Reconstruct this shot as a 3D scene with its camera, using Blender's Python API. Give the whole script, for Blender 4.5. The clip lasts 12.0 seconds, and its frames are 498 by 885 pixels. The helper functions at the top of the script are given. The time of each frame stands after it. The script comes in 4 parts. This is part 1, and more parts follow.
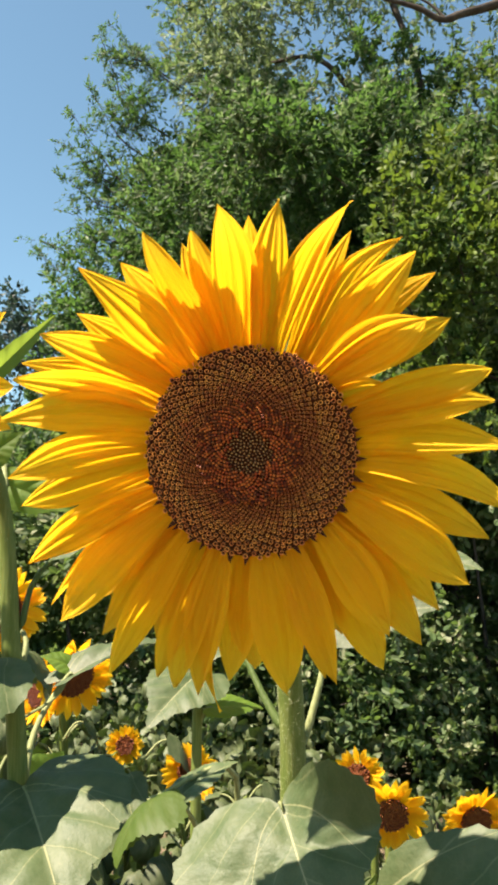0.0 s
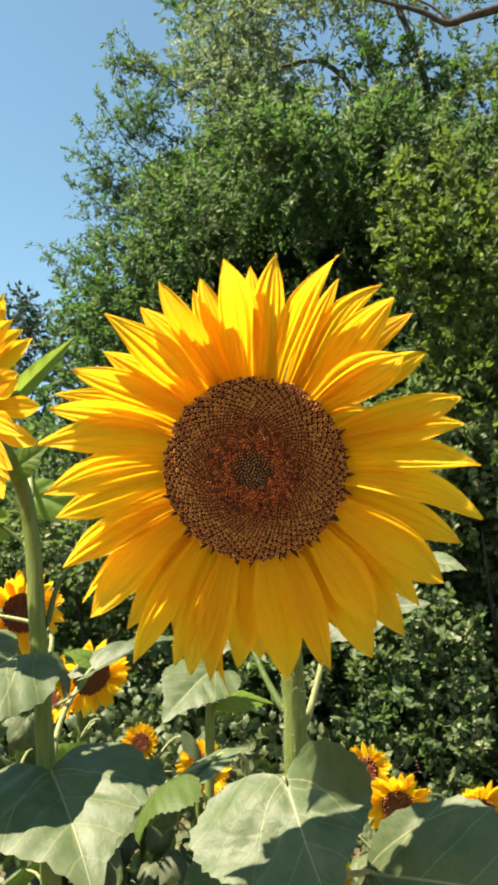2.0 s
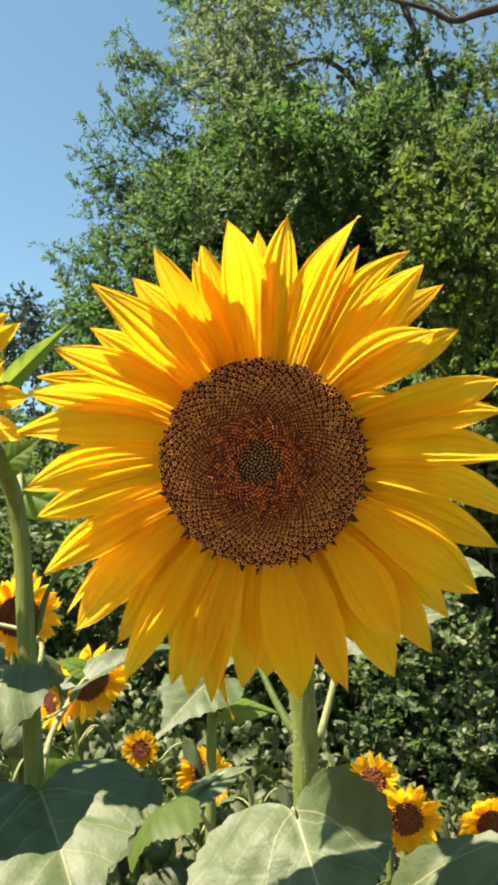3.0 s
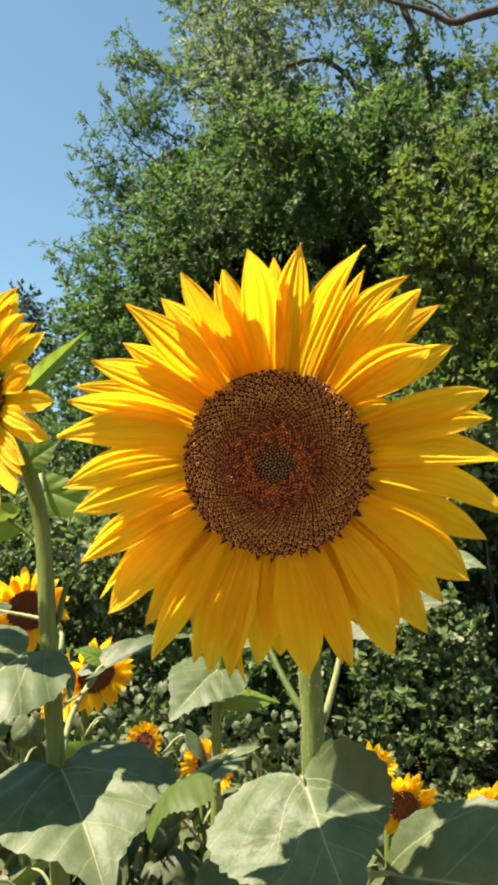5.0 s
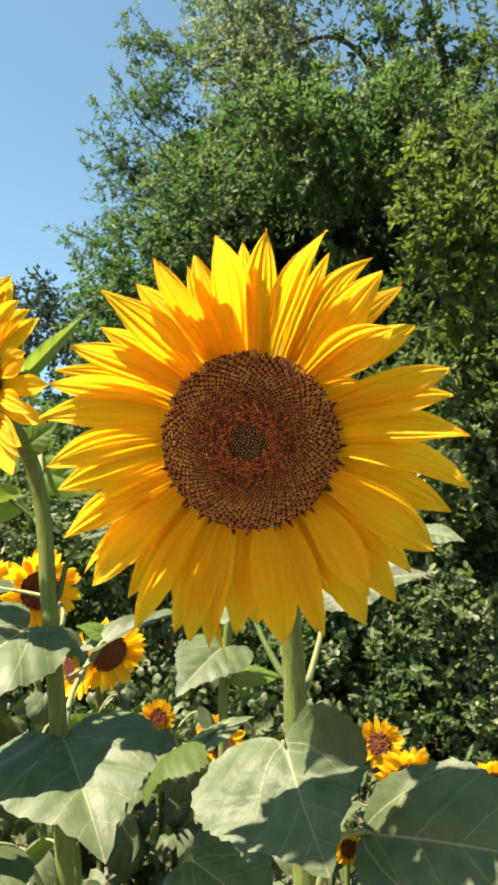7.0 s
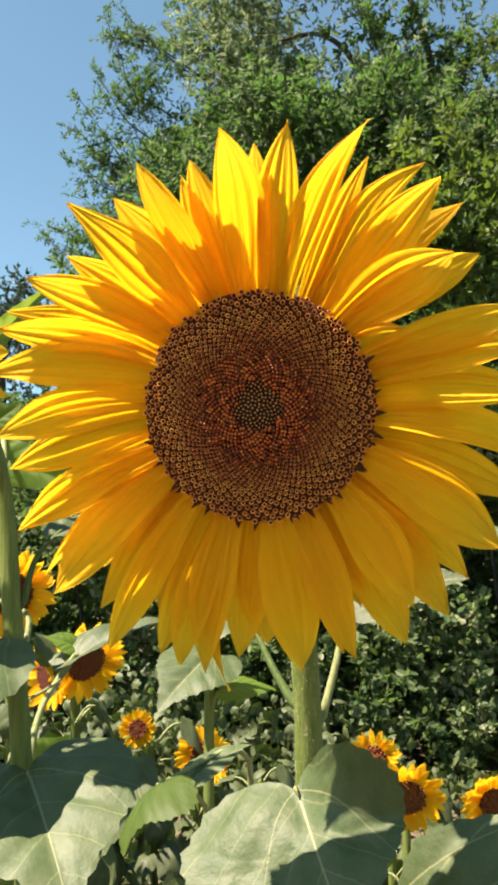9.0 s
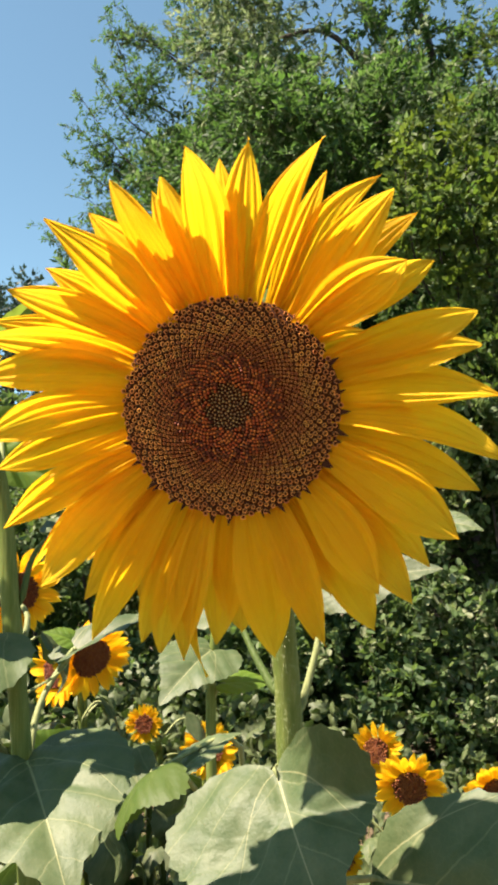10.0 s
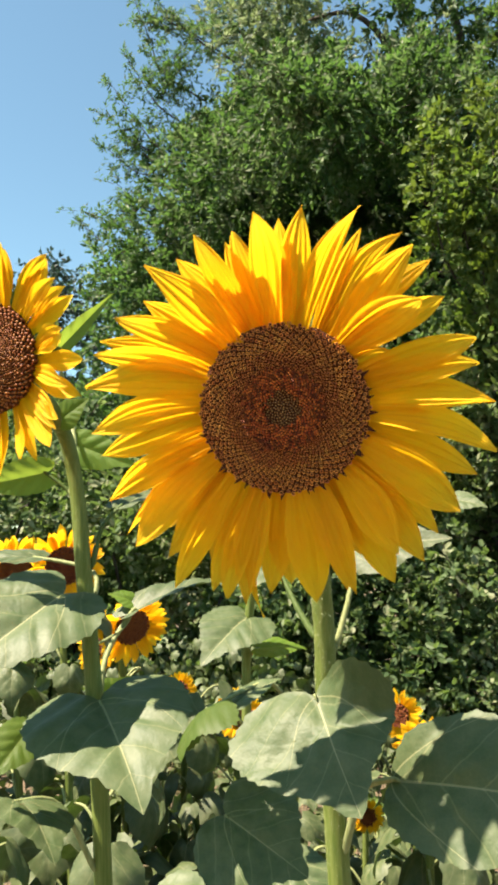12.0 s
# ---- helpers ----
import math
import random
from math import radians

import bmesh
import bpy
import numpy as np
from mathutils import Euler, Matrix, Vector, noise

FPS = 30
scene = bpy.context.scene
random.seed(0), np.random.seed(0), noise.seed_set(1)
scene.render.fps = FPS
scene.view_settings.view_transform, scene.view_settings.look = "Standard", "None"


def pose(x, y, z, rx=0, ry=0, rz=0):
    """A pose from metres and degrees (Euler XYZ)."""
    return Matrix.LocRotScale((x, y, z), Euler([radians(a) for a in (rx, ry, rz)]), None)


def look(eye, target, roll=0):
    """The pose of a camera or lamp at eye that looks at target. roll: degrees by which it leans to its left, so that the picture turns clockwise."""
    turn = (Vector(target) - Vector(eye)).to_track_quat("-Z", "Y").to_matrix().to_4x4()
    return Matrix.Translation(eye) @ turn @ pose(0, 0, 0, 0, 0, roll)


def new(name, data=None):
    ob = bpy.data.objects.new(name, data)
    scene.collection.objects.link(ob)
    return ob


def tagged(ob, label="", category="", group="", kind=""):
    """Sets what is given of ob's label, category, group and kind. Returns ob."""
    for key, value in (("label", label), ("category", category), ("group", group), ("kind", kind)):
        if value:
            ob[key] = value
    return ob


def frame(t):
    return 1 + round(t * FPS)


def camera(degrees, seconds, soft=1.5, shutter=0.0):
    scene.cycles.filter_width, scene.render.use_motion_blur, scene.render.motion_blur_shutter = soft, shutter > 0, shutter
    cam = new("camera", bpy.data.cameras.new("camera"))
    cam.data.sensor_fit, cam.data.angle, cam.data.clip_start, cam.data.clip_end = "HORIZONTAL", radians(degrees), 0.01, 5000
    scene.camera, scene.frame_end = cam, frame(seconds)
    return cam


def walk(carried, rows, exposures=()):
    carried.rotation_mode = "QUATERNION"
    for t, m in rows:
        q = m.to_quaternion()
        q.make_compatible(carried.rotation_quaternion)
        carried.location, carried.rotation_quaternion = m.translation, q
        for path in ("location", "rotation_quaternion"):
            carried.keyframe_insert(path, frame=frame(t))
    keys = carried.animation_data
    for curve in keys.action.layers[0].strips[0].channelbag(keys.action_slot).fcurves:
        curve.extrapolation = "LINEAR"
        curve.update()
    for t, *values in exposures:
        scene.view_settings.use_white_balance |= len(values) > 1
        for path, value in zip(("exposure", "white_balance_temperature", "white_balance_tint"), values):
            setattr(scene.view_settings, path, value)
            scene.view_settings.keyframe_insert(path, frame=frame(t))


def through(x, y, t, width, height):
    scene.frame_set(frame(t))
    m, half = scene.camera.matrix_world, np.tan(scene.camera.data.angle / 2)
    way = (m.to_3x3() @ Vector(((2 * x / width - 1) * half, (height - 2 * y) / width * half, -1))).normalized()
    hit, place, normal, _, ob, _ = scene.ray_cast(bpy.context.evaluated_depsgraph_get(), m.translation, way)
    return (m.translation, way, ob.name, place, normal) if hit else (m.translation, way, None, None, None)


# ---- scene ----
cam = camera(34.3, 12.0, 3.6)
PATH = [
    (0, (0.013, -0.005, 1.545), (-0.033, 1.967, 1.871), -0.5),
    (0.5, (0.022, -0.05, 1.546), (-0.039, 1.921, 1.88), -0.9),
    (1, (0.018, -0.079, 1.544), (-0.046, 1.893, 1.877), -0.9),
    (1.5, (0.016, -0.099, 1.544), (-0.051, 1.873, 1.875), -0.8),
    (2, (0.019, -0.072, 1.545), (-0.053, 1.899, 1.874), -0.9),
    (2.5, (0.013, -0.012, 1.549), (-0.06, 1.958, 1.883), -0.7),
    (4.3, (0.021, -0.022, 1.543), (-0.072, 1.95, 1.868), -0.9),
    (4.5, (0.015, -0.033, 1.542), (-0.062, 1.939, 1.871), -1.0),
    (5, (0.006, -0.064, 1.543), (-0.069, 1.908, 1.871), -0.6),
    (5.5, (0.023, -0.091, 1.541), (-0.068, 1.88, 1.869), -1.0),
    (6, (0.025, -0.099, 1.54), (-0.075, 1.874, 1.856), -0.9),
    (6.5, (0.019, -0.094, 1.538), (-0.082, 1.882, 1.828), -0.6),
    (7, (0.035, -0.083, 1.537), (-0.086, 1.893, 1.822), -1.1),
    (7.2, (0.033, -0.075, 1.534), (-0.091, 1.899, 1.833), -0.9),
    (8.8, (0.022, 0.03, 1.539), (-0.062, 2.008, 1.822), -1.3),
    (9, (0.013, 0.036, 1.536), (-0.061, 2.013, 1.826), -1.0),
    (9.5, (0.02, 0.024, 1.533), (-0.06, 2.001, 1.824), -1.4),
    (10, (0.033, 0.014, 1.533), (-0.062, 1.991, 1.817), -1.7),
    (10.5, (0.016, -0.018, 1.533), (-0.081, 1.962, 1.799), -1.1),
    (11, (0.018, -0.051, 1.529), (-0.113, 1.929, 1.774), -1.1),
    (11.5, (0.033, -0.085, 1.529), (-0.126, 1.895, 1.765), -1.5),
    (12, (0.022, -0.11, 1.524), (-0.134, 1.87, 1.764), -1.2),
]
walk(cam, [(t, look(eye, target, roll)) for t, eye, target, roll in PATH], [(0.0, 2.11, 6500, 18.0), (1.5, 2.25, 6500, 15.5), (2.5, 2.20, 6500, 16.0), (4.5, 2.08, 6500, 18.0), (5.5, 2.20, 6500, 16.0), (7.0, 2.24, 6500, 16.5), (9.0, 2.10, 6500, 18.5), (10.5, 2.16, 6500, 16.5), (12.0, 2.22, 6500, 15.5)])

# ---- light ----
SUN = Vector((-0.44, -0.16, 0.88)).normalized()
world = bpy.data.worlds.new("sky")
scene.world = world
world.use_nodes = True
wn, wl = world.node_tree.nodes, world.node_tree.links
sky = wn.new("ShaderNodeTexSky")
sky.sky_type, sky.sun_disc = "NISHITA", False
sky.sun_elevation, sky.sun_rotation = math.asin(SUN.z), math.atan2(SUN.x, SUN.y)
sky.air_density, sky.dust_density, sky.ozone_density = 0.9, 0.3, 0.4
wn["Background"].inputs["Strength"].default_value = 0.057
balance = wn.new("ShaderNodeMix")
balance.data_type, balance.blend_type = "RGBA", "MULTIPLY"
balance.inputs[0].default_value, balance.inputs[7].default_value = 1.0, (0.83, 1.0, 0.825, 1)
wl.new(sky.outputs[0], balance.inputs[6])
wl.new(balance.outputs[2], wn["Background"].inputs["Color"])
sun = new("sun", bpy.data.lights.new("sun", "SUN"))
sun.data.energy, sun.data.angle, sun.data.color = 4.30, radians(0.53), (1.0, 0.885, 0.69)
sun.matrix_world = look(SUN * 30, (0, 0, 0))


# ---- materials ----
class Nodes:
    """A short hand for node materials."""

    def __init__(self, name):
        self.m = bpy.data.materials.new(name)
        self.m.use_nodes = True
        self.t = self.m.node_tree
        self.bsdf = self.t.nodes["Principled BSDF"]
        self.out = self.t.nodes["Material Output"]

    def node(self, kind, **links):
        n = self.t.nodes.new("ShaderNode" + kind)
        for key, value in links.items():
            self.put(n, key, value)
        return n

    def put(self, n, key, value):
        socket = n.inputs[int(key[1:])] if key[0] == "i" and key[1:].isdigit() else n.inputs[key.replace("_", " ")]
        if isinstance(value, bpy.types.NodeSocket):
            self.t.links.new(value, socket)
        else:
            socket.default_value = value

    def math(self, op, a, b=0.0, c=0.0):
        n = self.node("Math", i0=a, i1=b, i2=c)
        n.operation = op
        return n.outputs[0]

    def noise(self, scale, vector=None, detail=4.0, rough=0.55):
        n = self.node("TexNoise", Scale=scale, Detail=detail, Roughness=rough)
        if vector is not None:
            self.put(n, "Vector", vector)
        return n.outputs["Fac"]

    def ramp(self, fac, *stops):
        n = self.node("ValToRGB", i0=fac)
        e = n.color_ramp.elements
        while len(e) < len(stops):
            e.new(0.5)
        for el, (at, col) in zip(e, stops):
            el.position, el.color = at, (*col, 1)
        return n.outputs[0]

    def mix(self, fac, a, b, blend="MIX"):
        n = self.node("Mix")
        n.data_type, n.blend_type = "RGBA", blend
        for k, v in ((0, fac), (6, a), (7, b)):
            if isinstance(v, bpy.types.NodeSocket):
                self.t.links.new(v, n.inputs[k])
            else:
                n.inputs[k].default_value = v if k == 0 else (*v, 1)
        return n.outputs[2]

    def bump(self, height, strength=0.3, distance=0.001):
        n = self.node("Bump", Height=height, Strength=strength, Distance=distance)
        return n.outputs[0]

    def scaled(self, vector, sx, sy, sz):
        n = self.node("Mapping", Vector=vector, Scale=(sx, sy, sz))
        return n.outputs[0]

    def thin(self, colour, amount, normal=None):
        """Lets light through a thin sheet."""
        tr = self.node("BsdfTranslucent", Color=colour)
        if normal is not None:
            self.put(tr, "Normal", normal)
        mx = self.node("MixShader", i0=amount, i1=self.bsdf.outputs[0], i2=tr.outputs[0])
        self.t.links.new(mx.outputs[0], self.out.inputs[0])


def petal_material(name):
    k = Nodes(name)
    uv = k.node("TexCoord").outputs["UV"]
    sep = k.node("SeparateXYZ", Vector=uv)
    along = sep.outputs["Y"]
    rnd = k.node("ObjectInfo").outputs["Random"]
    fine = k.noise(1.0, k.scaled(uv, 34, 1.4, 1), 3)
    broad = k.noise(1.0, k.scaled(uv, 5, 2.2, 1), 3)
    base = k.ramp(along, (0.0, (0.92, 0.47, 0.003)), (0.3, (0.92, 0.49, 0.004)), (0.7, (0.91, 0.50, 0.007)), (1.0, (0.89, 0.535, 0.022)))
    streak = k.ramp(fine, (0.36, (0.96, 0.92, 0.86)), (0.52, (1.0, 1.0, 1.0)))
    col = k.mix(1.0, base, streak, "MULTIPLY")
    hue = k.node("HueSaturation", Color=col, Saturation=1.0)
    k.put(hue, "Hue", k.math("MULTIPLY_ADD", k.math("ADD", broad, rnd), 0.006, 0.494))
    k.put(hue, "Value", k.math("MULTIPLY_ADD", rnd, 0.08, 0.96))
    col = hue.outputs[0]
    k.put(k.bsdf, "Base Color", col)
    k.put(k.bsdf, "Roughness", 0.5)
    k.put(k.bsdf, "Specular IOR Level", 0.14)
    ribs = k.bump(k.math("ADD", fine, k.noise(1.0, k.scaled(uv, 13, 0.7, 1), 2)), 0.8, 0.0014)
    k.put(k.bsdf, "Normal", ribs)
    k.thin(k.mix(1.0, col, (1.10, 1.24, 1.5), "MULTIPLY"), 0.50, ribs)
    return k.m


def leaf_material(name, top, through, pale, vein, thin=0.22):
    """A heart-shaped leaf with pale veins; its UV is the blade, 1 long, midrib at x = 0.5."""
    k = Nodes(name)
    uv = k.node("TexCoord").outputs["UV"]
    sep = k.node("SeparateXYZ", Vector=uv)
    across = k.math("ABSOLUTE", k.math("SUBTRACT", sep.outputs["X"], 0.5))
    mid = k.math("LESS_THAN", across, k.math("MULTIPLY_ADD", sep.outputs["Y"], -0.006, 0.008))
    curve = k.math("SUBTRACT", sep.outputs["Y"], k.math("MULTIPLY", k.math("POWER", across, 0.85), 0.8))
    wob = k.math("MULTIPLY_ADD", k.noise(3.5, uv, 3), 0.12, curve)
    tooth = k.math("ABSOLUTE", k.math("SUBTRACT", k.math("FRACT", k.math("MULTIPLY", wob, 4.4)), 0.5))
    lat = k.math("LESS_THAN", tooth, 0.026)
    arch = k.math("MULTIPLY", k.math("POWER", k.math("MAXIMUM", sep.outputs["Y"], 0.0), 0.72), 0.58)
    palm = k.math("LESS_THAN", k.math("ABSOLUTE", k.math("SUBTRACT", across, arch)), k.math("MULTIPLY_ADD", sep.outputs["Y"], -0.008, 0.0058))
    fine = k.node("TexVoronoi", Vector=uv, Scale=34.0)
    fine.feature = "DISTANCE_TO_EDGE"
    net = k.math("LESS_THAN", fine.outputs["Distance"], 0.05)
    rnd = k.math("FRACT", k.math("ADD", k.node("ObjectInfo").outputs["Random"], k.node("NewGeometry").outputs["Random Per Island"]))
    patch = k.noise(7.0, uv, 5)
    col = k.mix(k.ramp(patch, (0.3, (0, 0, 0)), (0.7, (1, 1, 1))), top, pale)
    col = k.mix(k.math("MULTIPLY", net, 0.03), col, vein)
    col = k.mix(k.math("MULTIPLY", lat, k.math("MULTIPLY", patch, 0.30)), col, vein)
    col = k.mix(k.math("MULTIPLY", mid, 0.42), col, vein)
    col = k.mix(k.math("MULTIPLY", palm, 0.34), col, vein)
    spots = k.math("GREATER_THAN", k.noise(38.0, uv, 2), 0.74)
    col = k.mix(k.math("MULTIPLY", spots, 0.35), col, (0.16, 0.13, 0.05))
    hue = k.node("HueSaturation", Color=col)
    k.put(hue, "Value", k.math("MULTIPLY_ADD", rnd, 0.35, 0.82))
    col = hue.outputs[0]
    k.put(k.bsdf, "Base Color", col)
    k.put(k.bsdf, "Roughness", 0.55)
    k.put(k.bsdf, "Specular IOR Level", 0.36)
    h = k.math("ADD", k.math("MULTIPLY", k.noise(26.0, uv, 5), 0.8), k.math("MULTIPLY", k.math("MINIMUM", fine.outputs["Distance"], 0.12), 0.3))
    h = k.math("SUBTRACT", h, k.math("MULTIPLY", k.math("MAXIMUM", k.math("MAXIMUM", lat, palm), mid), 0.3))
    k.put(k.bsdf, "Normal", k.bump(h, 0.42, 0.0016))
    k.thin(k.mix(0.0, through, through), thin)
    return k.m


def stem_material(name, a, b):
    k = Nodes(name)
    co = k.node("TexCoord").outputs["Object"]
    n1 = k.noise(1.0, k.scaled(co, 420, 420, 22), 4)
    n2 = k.noise(30.0, co, 4)
    col = k.mix(k.ramp(n1, (0.35, (0, 0, 0)), (0.68, (1, 1, 1))), a, b)
    col = k.mix(k.math("MULTIPLY", n2, 0.35), col, (0.10, 0.16, 0.03))
    k.put(k.bsdf, "Base Color", col)
    k.put(k.bsdf, "Roughness", 0.6)
    k.put(k.bsdf, "Specular IOR Level", 0.2)
    k.put(k.bsdf, "Normal", k.bump(n1, 0.6, 0.0012))
    return k.m


def foliage_material(name, stops, through, rough=0.5, amount=0.45, spec=0.3):
    """Many small leaves: colour goes by the leaf."""
    k = Nodes(name)
    geo = k.node("NewGeometry")
    rnd = geo.outputs["Random Per Island"]
    big = k.noise(1.3, k.node("TexCoord").outputs["Object"], 3)
    fac = k.math("MULTIPLY_ADD", k.math("SUBTRACT", big, 0.5), 2.2, rnd)
    col = k.ramp(fac, *stops)
    k.put(k.bsdf, "Base Color", col)
    k.put(k.bsdf, "Roughness", rough)
    k.put(k.bsdf, "Specular IOR Level", spec)
    k.thin(k.mix(0.6, col, through), amount)
    return k.m


def rough_material(name, a, b, scale, rough=0.9, bump=0.6, depth=0.01, stretch=(1, 1, 1)):
    k = Nodes(name)
    co = k.scaled(k.node("TexCoord").outputs["Object"], *stretch)
    n1, n2 = k.noise(scale, co, 6, 0.65), k.noise(scale * 0.13, co, 3)
    col = k.mix(k.ramp(n1, (0.3, (0, 0, 0)), (0.72, (1, 1, 1))), a, b)
    col = k.mix(k.math("MULTIPLY", n2, 0.5), col, tuple(x * 0.6 for x in a))
    k.put(k.bsdf, "Base Color", col)
    k.put(k.bsdf, "Roughness", rough)
    k.put(k.bsdf, "Specular IOR Level", 0.15)
    k.put(k.bsdf, "Normal", k.bump(n1, bump, depth))
    return k.m


def floret_material(name, low, high, lift, rim=0.95):
    """Florets: dark in the cup and at the foot, paler at the rim, by their height."""
    k = Nodes(name)
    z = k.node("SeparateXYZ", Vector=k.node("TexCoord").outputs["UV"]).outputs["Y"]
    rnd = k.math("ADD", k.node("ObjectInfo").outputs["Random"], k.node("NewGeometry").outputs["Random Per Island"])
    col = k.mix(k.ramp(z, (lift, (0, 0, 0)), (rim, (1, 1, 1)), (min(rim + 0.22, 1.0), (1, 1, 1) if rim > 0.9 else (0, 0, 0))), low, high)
    hue = k.node("HueSaturation", Color=col)
    k.put(hue, "Value", k.math("MULTIPLY_ADD", rnd, 0.5, 0.6))
    k.put(hue, "Hue", k.math("MULTIPLY_ADD", rnd, 0.02, 0.48))
    k.put(k.bsdf, "Base Color", hue.outputs[0])
    k.put(k.bsdf, "Roughness", 0.55)
    k.put(k.bsdf, "Specular IOR Level", 0.2)
    return k.m


PETAL = petal_material("petal")
LEAF = leaf_material("sunflower_leaf", (0.038, 0.066, 0.019), (0.06, 0.12, 0.010), (0.080, 0.102, 0.042), (0.38, 0.36, 0.18), 0.14)
# Brighter, more translucent leaf copy: carries the glow of leaves lit from behind.
LEAF_BACKLIT = leaf_material("backlit_leaf", (0.075, 0.145, 0.014), (0.32, 0.45, 0.05), (0.11, 0.18, 0.022), (0.22, 0.30, 0.06), 0.45)
LEAF_CURL = leaf_material("curled_leaf", (0.054, 0.098, 0.010), (0.14, 0.22, 0.010), (0.070, 0.108, 0.015), (0.2, 0.25, 0.07), 0.38)
LEAF_LOW = leaf_material("field_leaf", (0.034, 0.057, 0.016), (0.06, 0.12, 0.012), (0.088, 0.104, 0.042), (0.22, 0.22, 0.11), 0.14)
STEM = stem_material("stem", (0.085, 0.115, 0.020), (0.16, 0.185, 0.050))
STALK = stem_material("leaf_stalk", (0.17, 0.19, 0.075), (0.28, 0.29, 0.14))
# Darker tone of the leaf stalk, used on three of the stalks.
DARK_STALK = stem_material("dark_stalk", (0.035, 0.060, 0.012), (0.075, 0.105, 0.030))
BRACT = stem_material("bract", (0.08, 0.14, 0.03), (0.14, 0.20, 0.06))
HAIR = stem_material("hair", (0.30, 0.33, 0.20), (0.42, 0.44, 0.30))
DISC = rough_material("disc_ground", (0.07, 0.021, 0.008), (0.11, 0.034, 0.012), 900, 0.8, 0.5, 0.0008)
SCALE = rough_material("dry_scale", (0.05, 0.015, 0.004), (0.09, 0.03, 0.009), 500, 0.8, 0.3, 0.0006)
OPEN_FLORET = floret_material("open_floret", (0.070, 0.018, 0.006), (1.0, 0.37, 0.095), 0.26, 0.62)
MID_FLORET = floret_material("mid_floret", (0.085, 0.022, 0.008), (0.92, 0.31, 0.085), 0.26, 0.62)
RING_FLORET = floret_material("ring_floret", (0.075, 0.018, 0.006), (0.22, 0.062, 0.016), 0.55)
RED_FLORET = floret_material("red_floret", (0.17, 0.034, 0.009), (0.52, 0.140, 0.028), 0.45)
BUD = floret_material("bud", (0.055, 0.020, 0.008), (0.42, 0.20, 0.075), 0.45)
BARK = rough_material("bark", (0.035, 0.028, 0.023), (0.10, 0.085, 0.07), 26, 0.95, 0.9, 0.02, (1, 1, 0.25))
SOIL = rough_material("soil", (0.09, 0.068, 0.045), (0.19, 0.145, 0.095), 14, 0.95, 0.8, 0.03)
STRAW = rough_material("straw", (0.34, 0.26, 0.12), (0.52, 0.43, 0.24), 30, 0.8, 0.2, 0.002)
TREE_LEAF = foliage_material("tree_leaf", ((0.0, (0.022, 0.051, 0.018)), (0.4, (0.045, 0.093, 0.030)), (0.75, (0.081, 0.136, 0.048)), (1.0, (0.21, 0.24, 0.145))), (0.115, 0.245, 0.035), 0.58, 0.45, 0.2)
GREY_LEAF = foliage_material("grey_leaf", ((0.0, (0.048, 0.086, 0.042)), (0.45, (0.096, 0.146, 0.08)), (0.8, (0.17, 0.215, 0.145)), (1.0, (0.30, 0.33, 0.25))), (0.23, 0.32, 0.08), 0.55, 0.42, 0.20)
BRIGHT_LEAF = foliage_material("bright_leaf", ((0.0, (0.024, 0.048, 0.013)), (0.5, (0.052, 0.090, 0.020)), (1.0, (0.13, 0.17, 0.055))), (0.14, 0.24, 0.02), 0.55, 0.44, 0.2)
SHOOT_LEAF = foliage_material("shoot_leaf", ((0.0, (0.036, 0.068, 0.012)), (0.5, (0.070, 0.118, 0.02)), (1.0, (0.15, 0.20, 0.06))), (0.18, 0.27, 0.02), 0.55, 0.38, 0.2)
HEDGE_LEAF = foliage_material("hedge_leaf", ((0.0, (0.036, 0.070, 0.026)), (0.45, (0.072, 0.118, 0.042)), (0.85, (0.132, 0.18, 0.078)), (1.0, (0.26, 0.28, 0.16))), (0.16, 0.26, 0.04), 0.55, 0.44, 0.20)
FAR_LEAF = foliage_material("far_leaf", ((0.0, (0.014, 0.032, 0.027)), (1.0, (0.040, 0.066, 0.046))), (0.05, 0.10, 0.05), 0.5, 0.3)


# ---- building blocks ----
def mesh_of(name, verts, faces, material, uvs=None, smooth=True):
    """A mesh from arrays; faces all have the same number of corners. uvs: one per vertex."""
    verts, faces = np.asarray(verts, "f4"), np.asarray(faces, "i4")
    me = bpy.data.meshes.new(name)
    n, c = faces.shape
    me.vertices.add(len(verts))
    me.vertices.foreach_set("co", verts.ravel())
    me.loops.add(n * c)
    me.loops.foreach_set("vertex_index", faces.ravel())
    me.polygons.add(n)
    me.polygons.foreach_set("loop_start", np.arange(0, n * c, c, dtype="i4"))
    me.polygons.foreach_set("loop_total", np.full(n, c, "i4"))
    if uvs is not None:
        layer = me.uv_layers.new(name="UVMap")
        layer.data.foreach_set("uv", np.asarray(uvs, "f4")[faces.ravel()].ravel())
    me.polygons.foreach_set("use_smooth", np.full(n, smooth))
    me.materials.append(material)
    me.update(calc_edges=True)
    me.validate()
    return me


def thing(name, at, label, category, group="", kind=""):
    ob = new(name)
    ob.empty_display_size = 0.02
    ob.location = at
    return tagged(ob, label, category, group, kind)


def child(name, mesh, parent, m=None, label="", kind=""):
    """A mesh as a part; m is its pose in the world."""
    ob = new(name, mesh)
    ob.parent = parent
    if m is not None:
        ob.matrix_basis = world_of(parent).inverted() @ m
    else:
        ob.matrix_basis = world_of(parent).inverted()
    return tagged(ob, label, "", "", kind)


def world_of(ob):
    m = ob.matrix_basis.copy()
    while ob.parent:
        ob = ob.parent
        m = ob.matrix_basis @ m
    return m


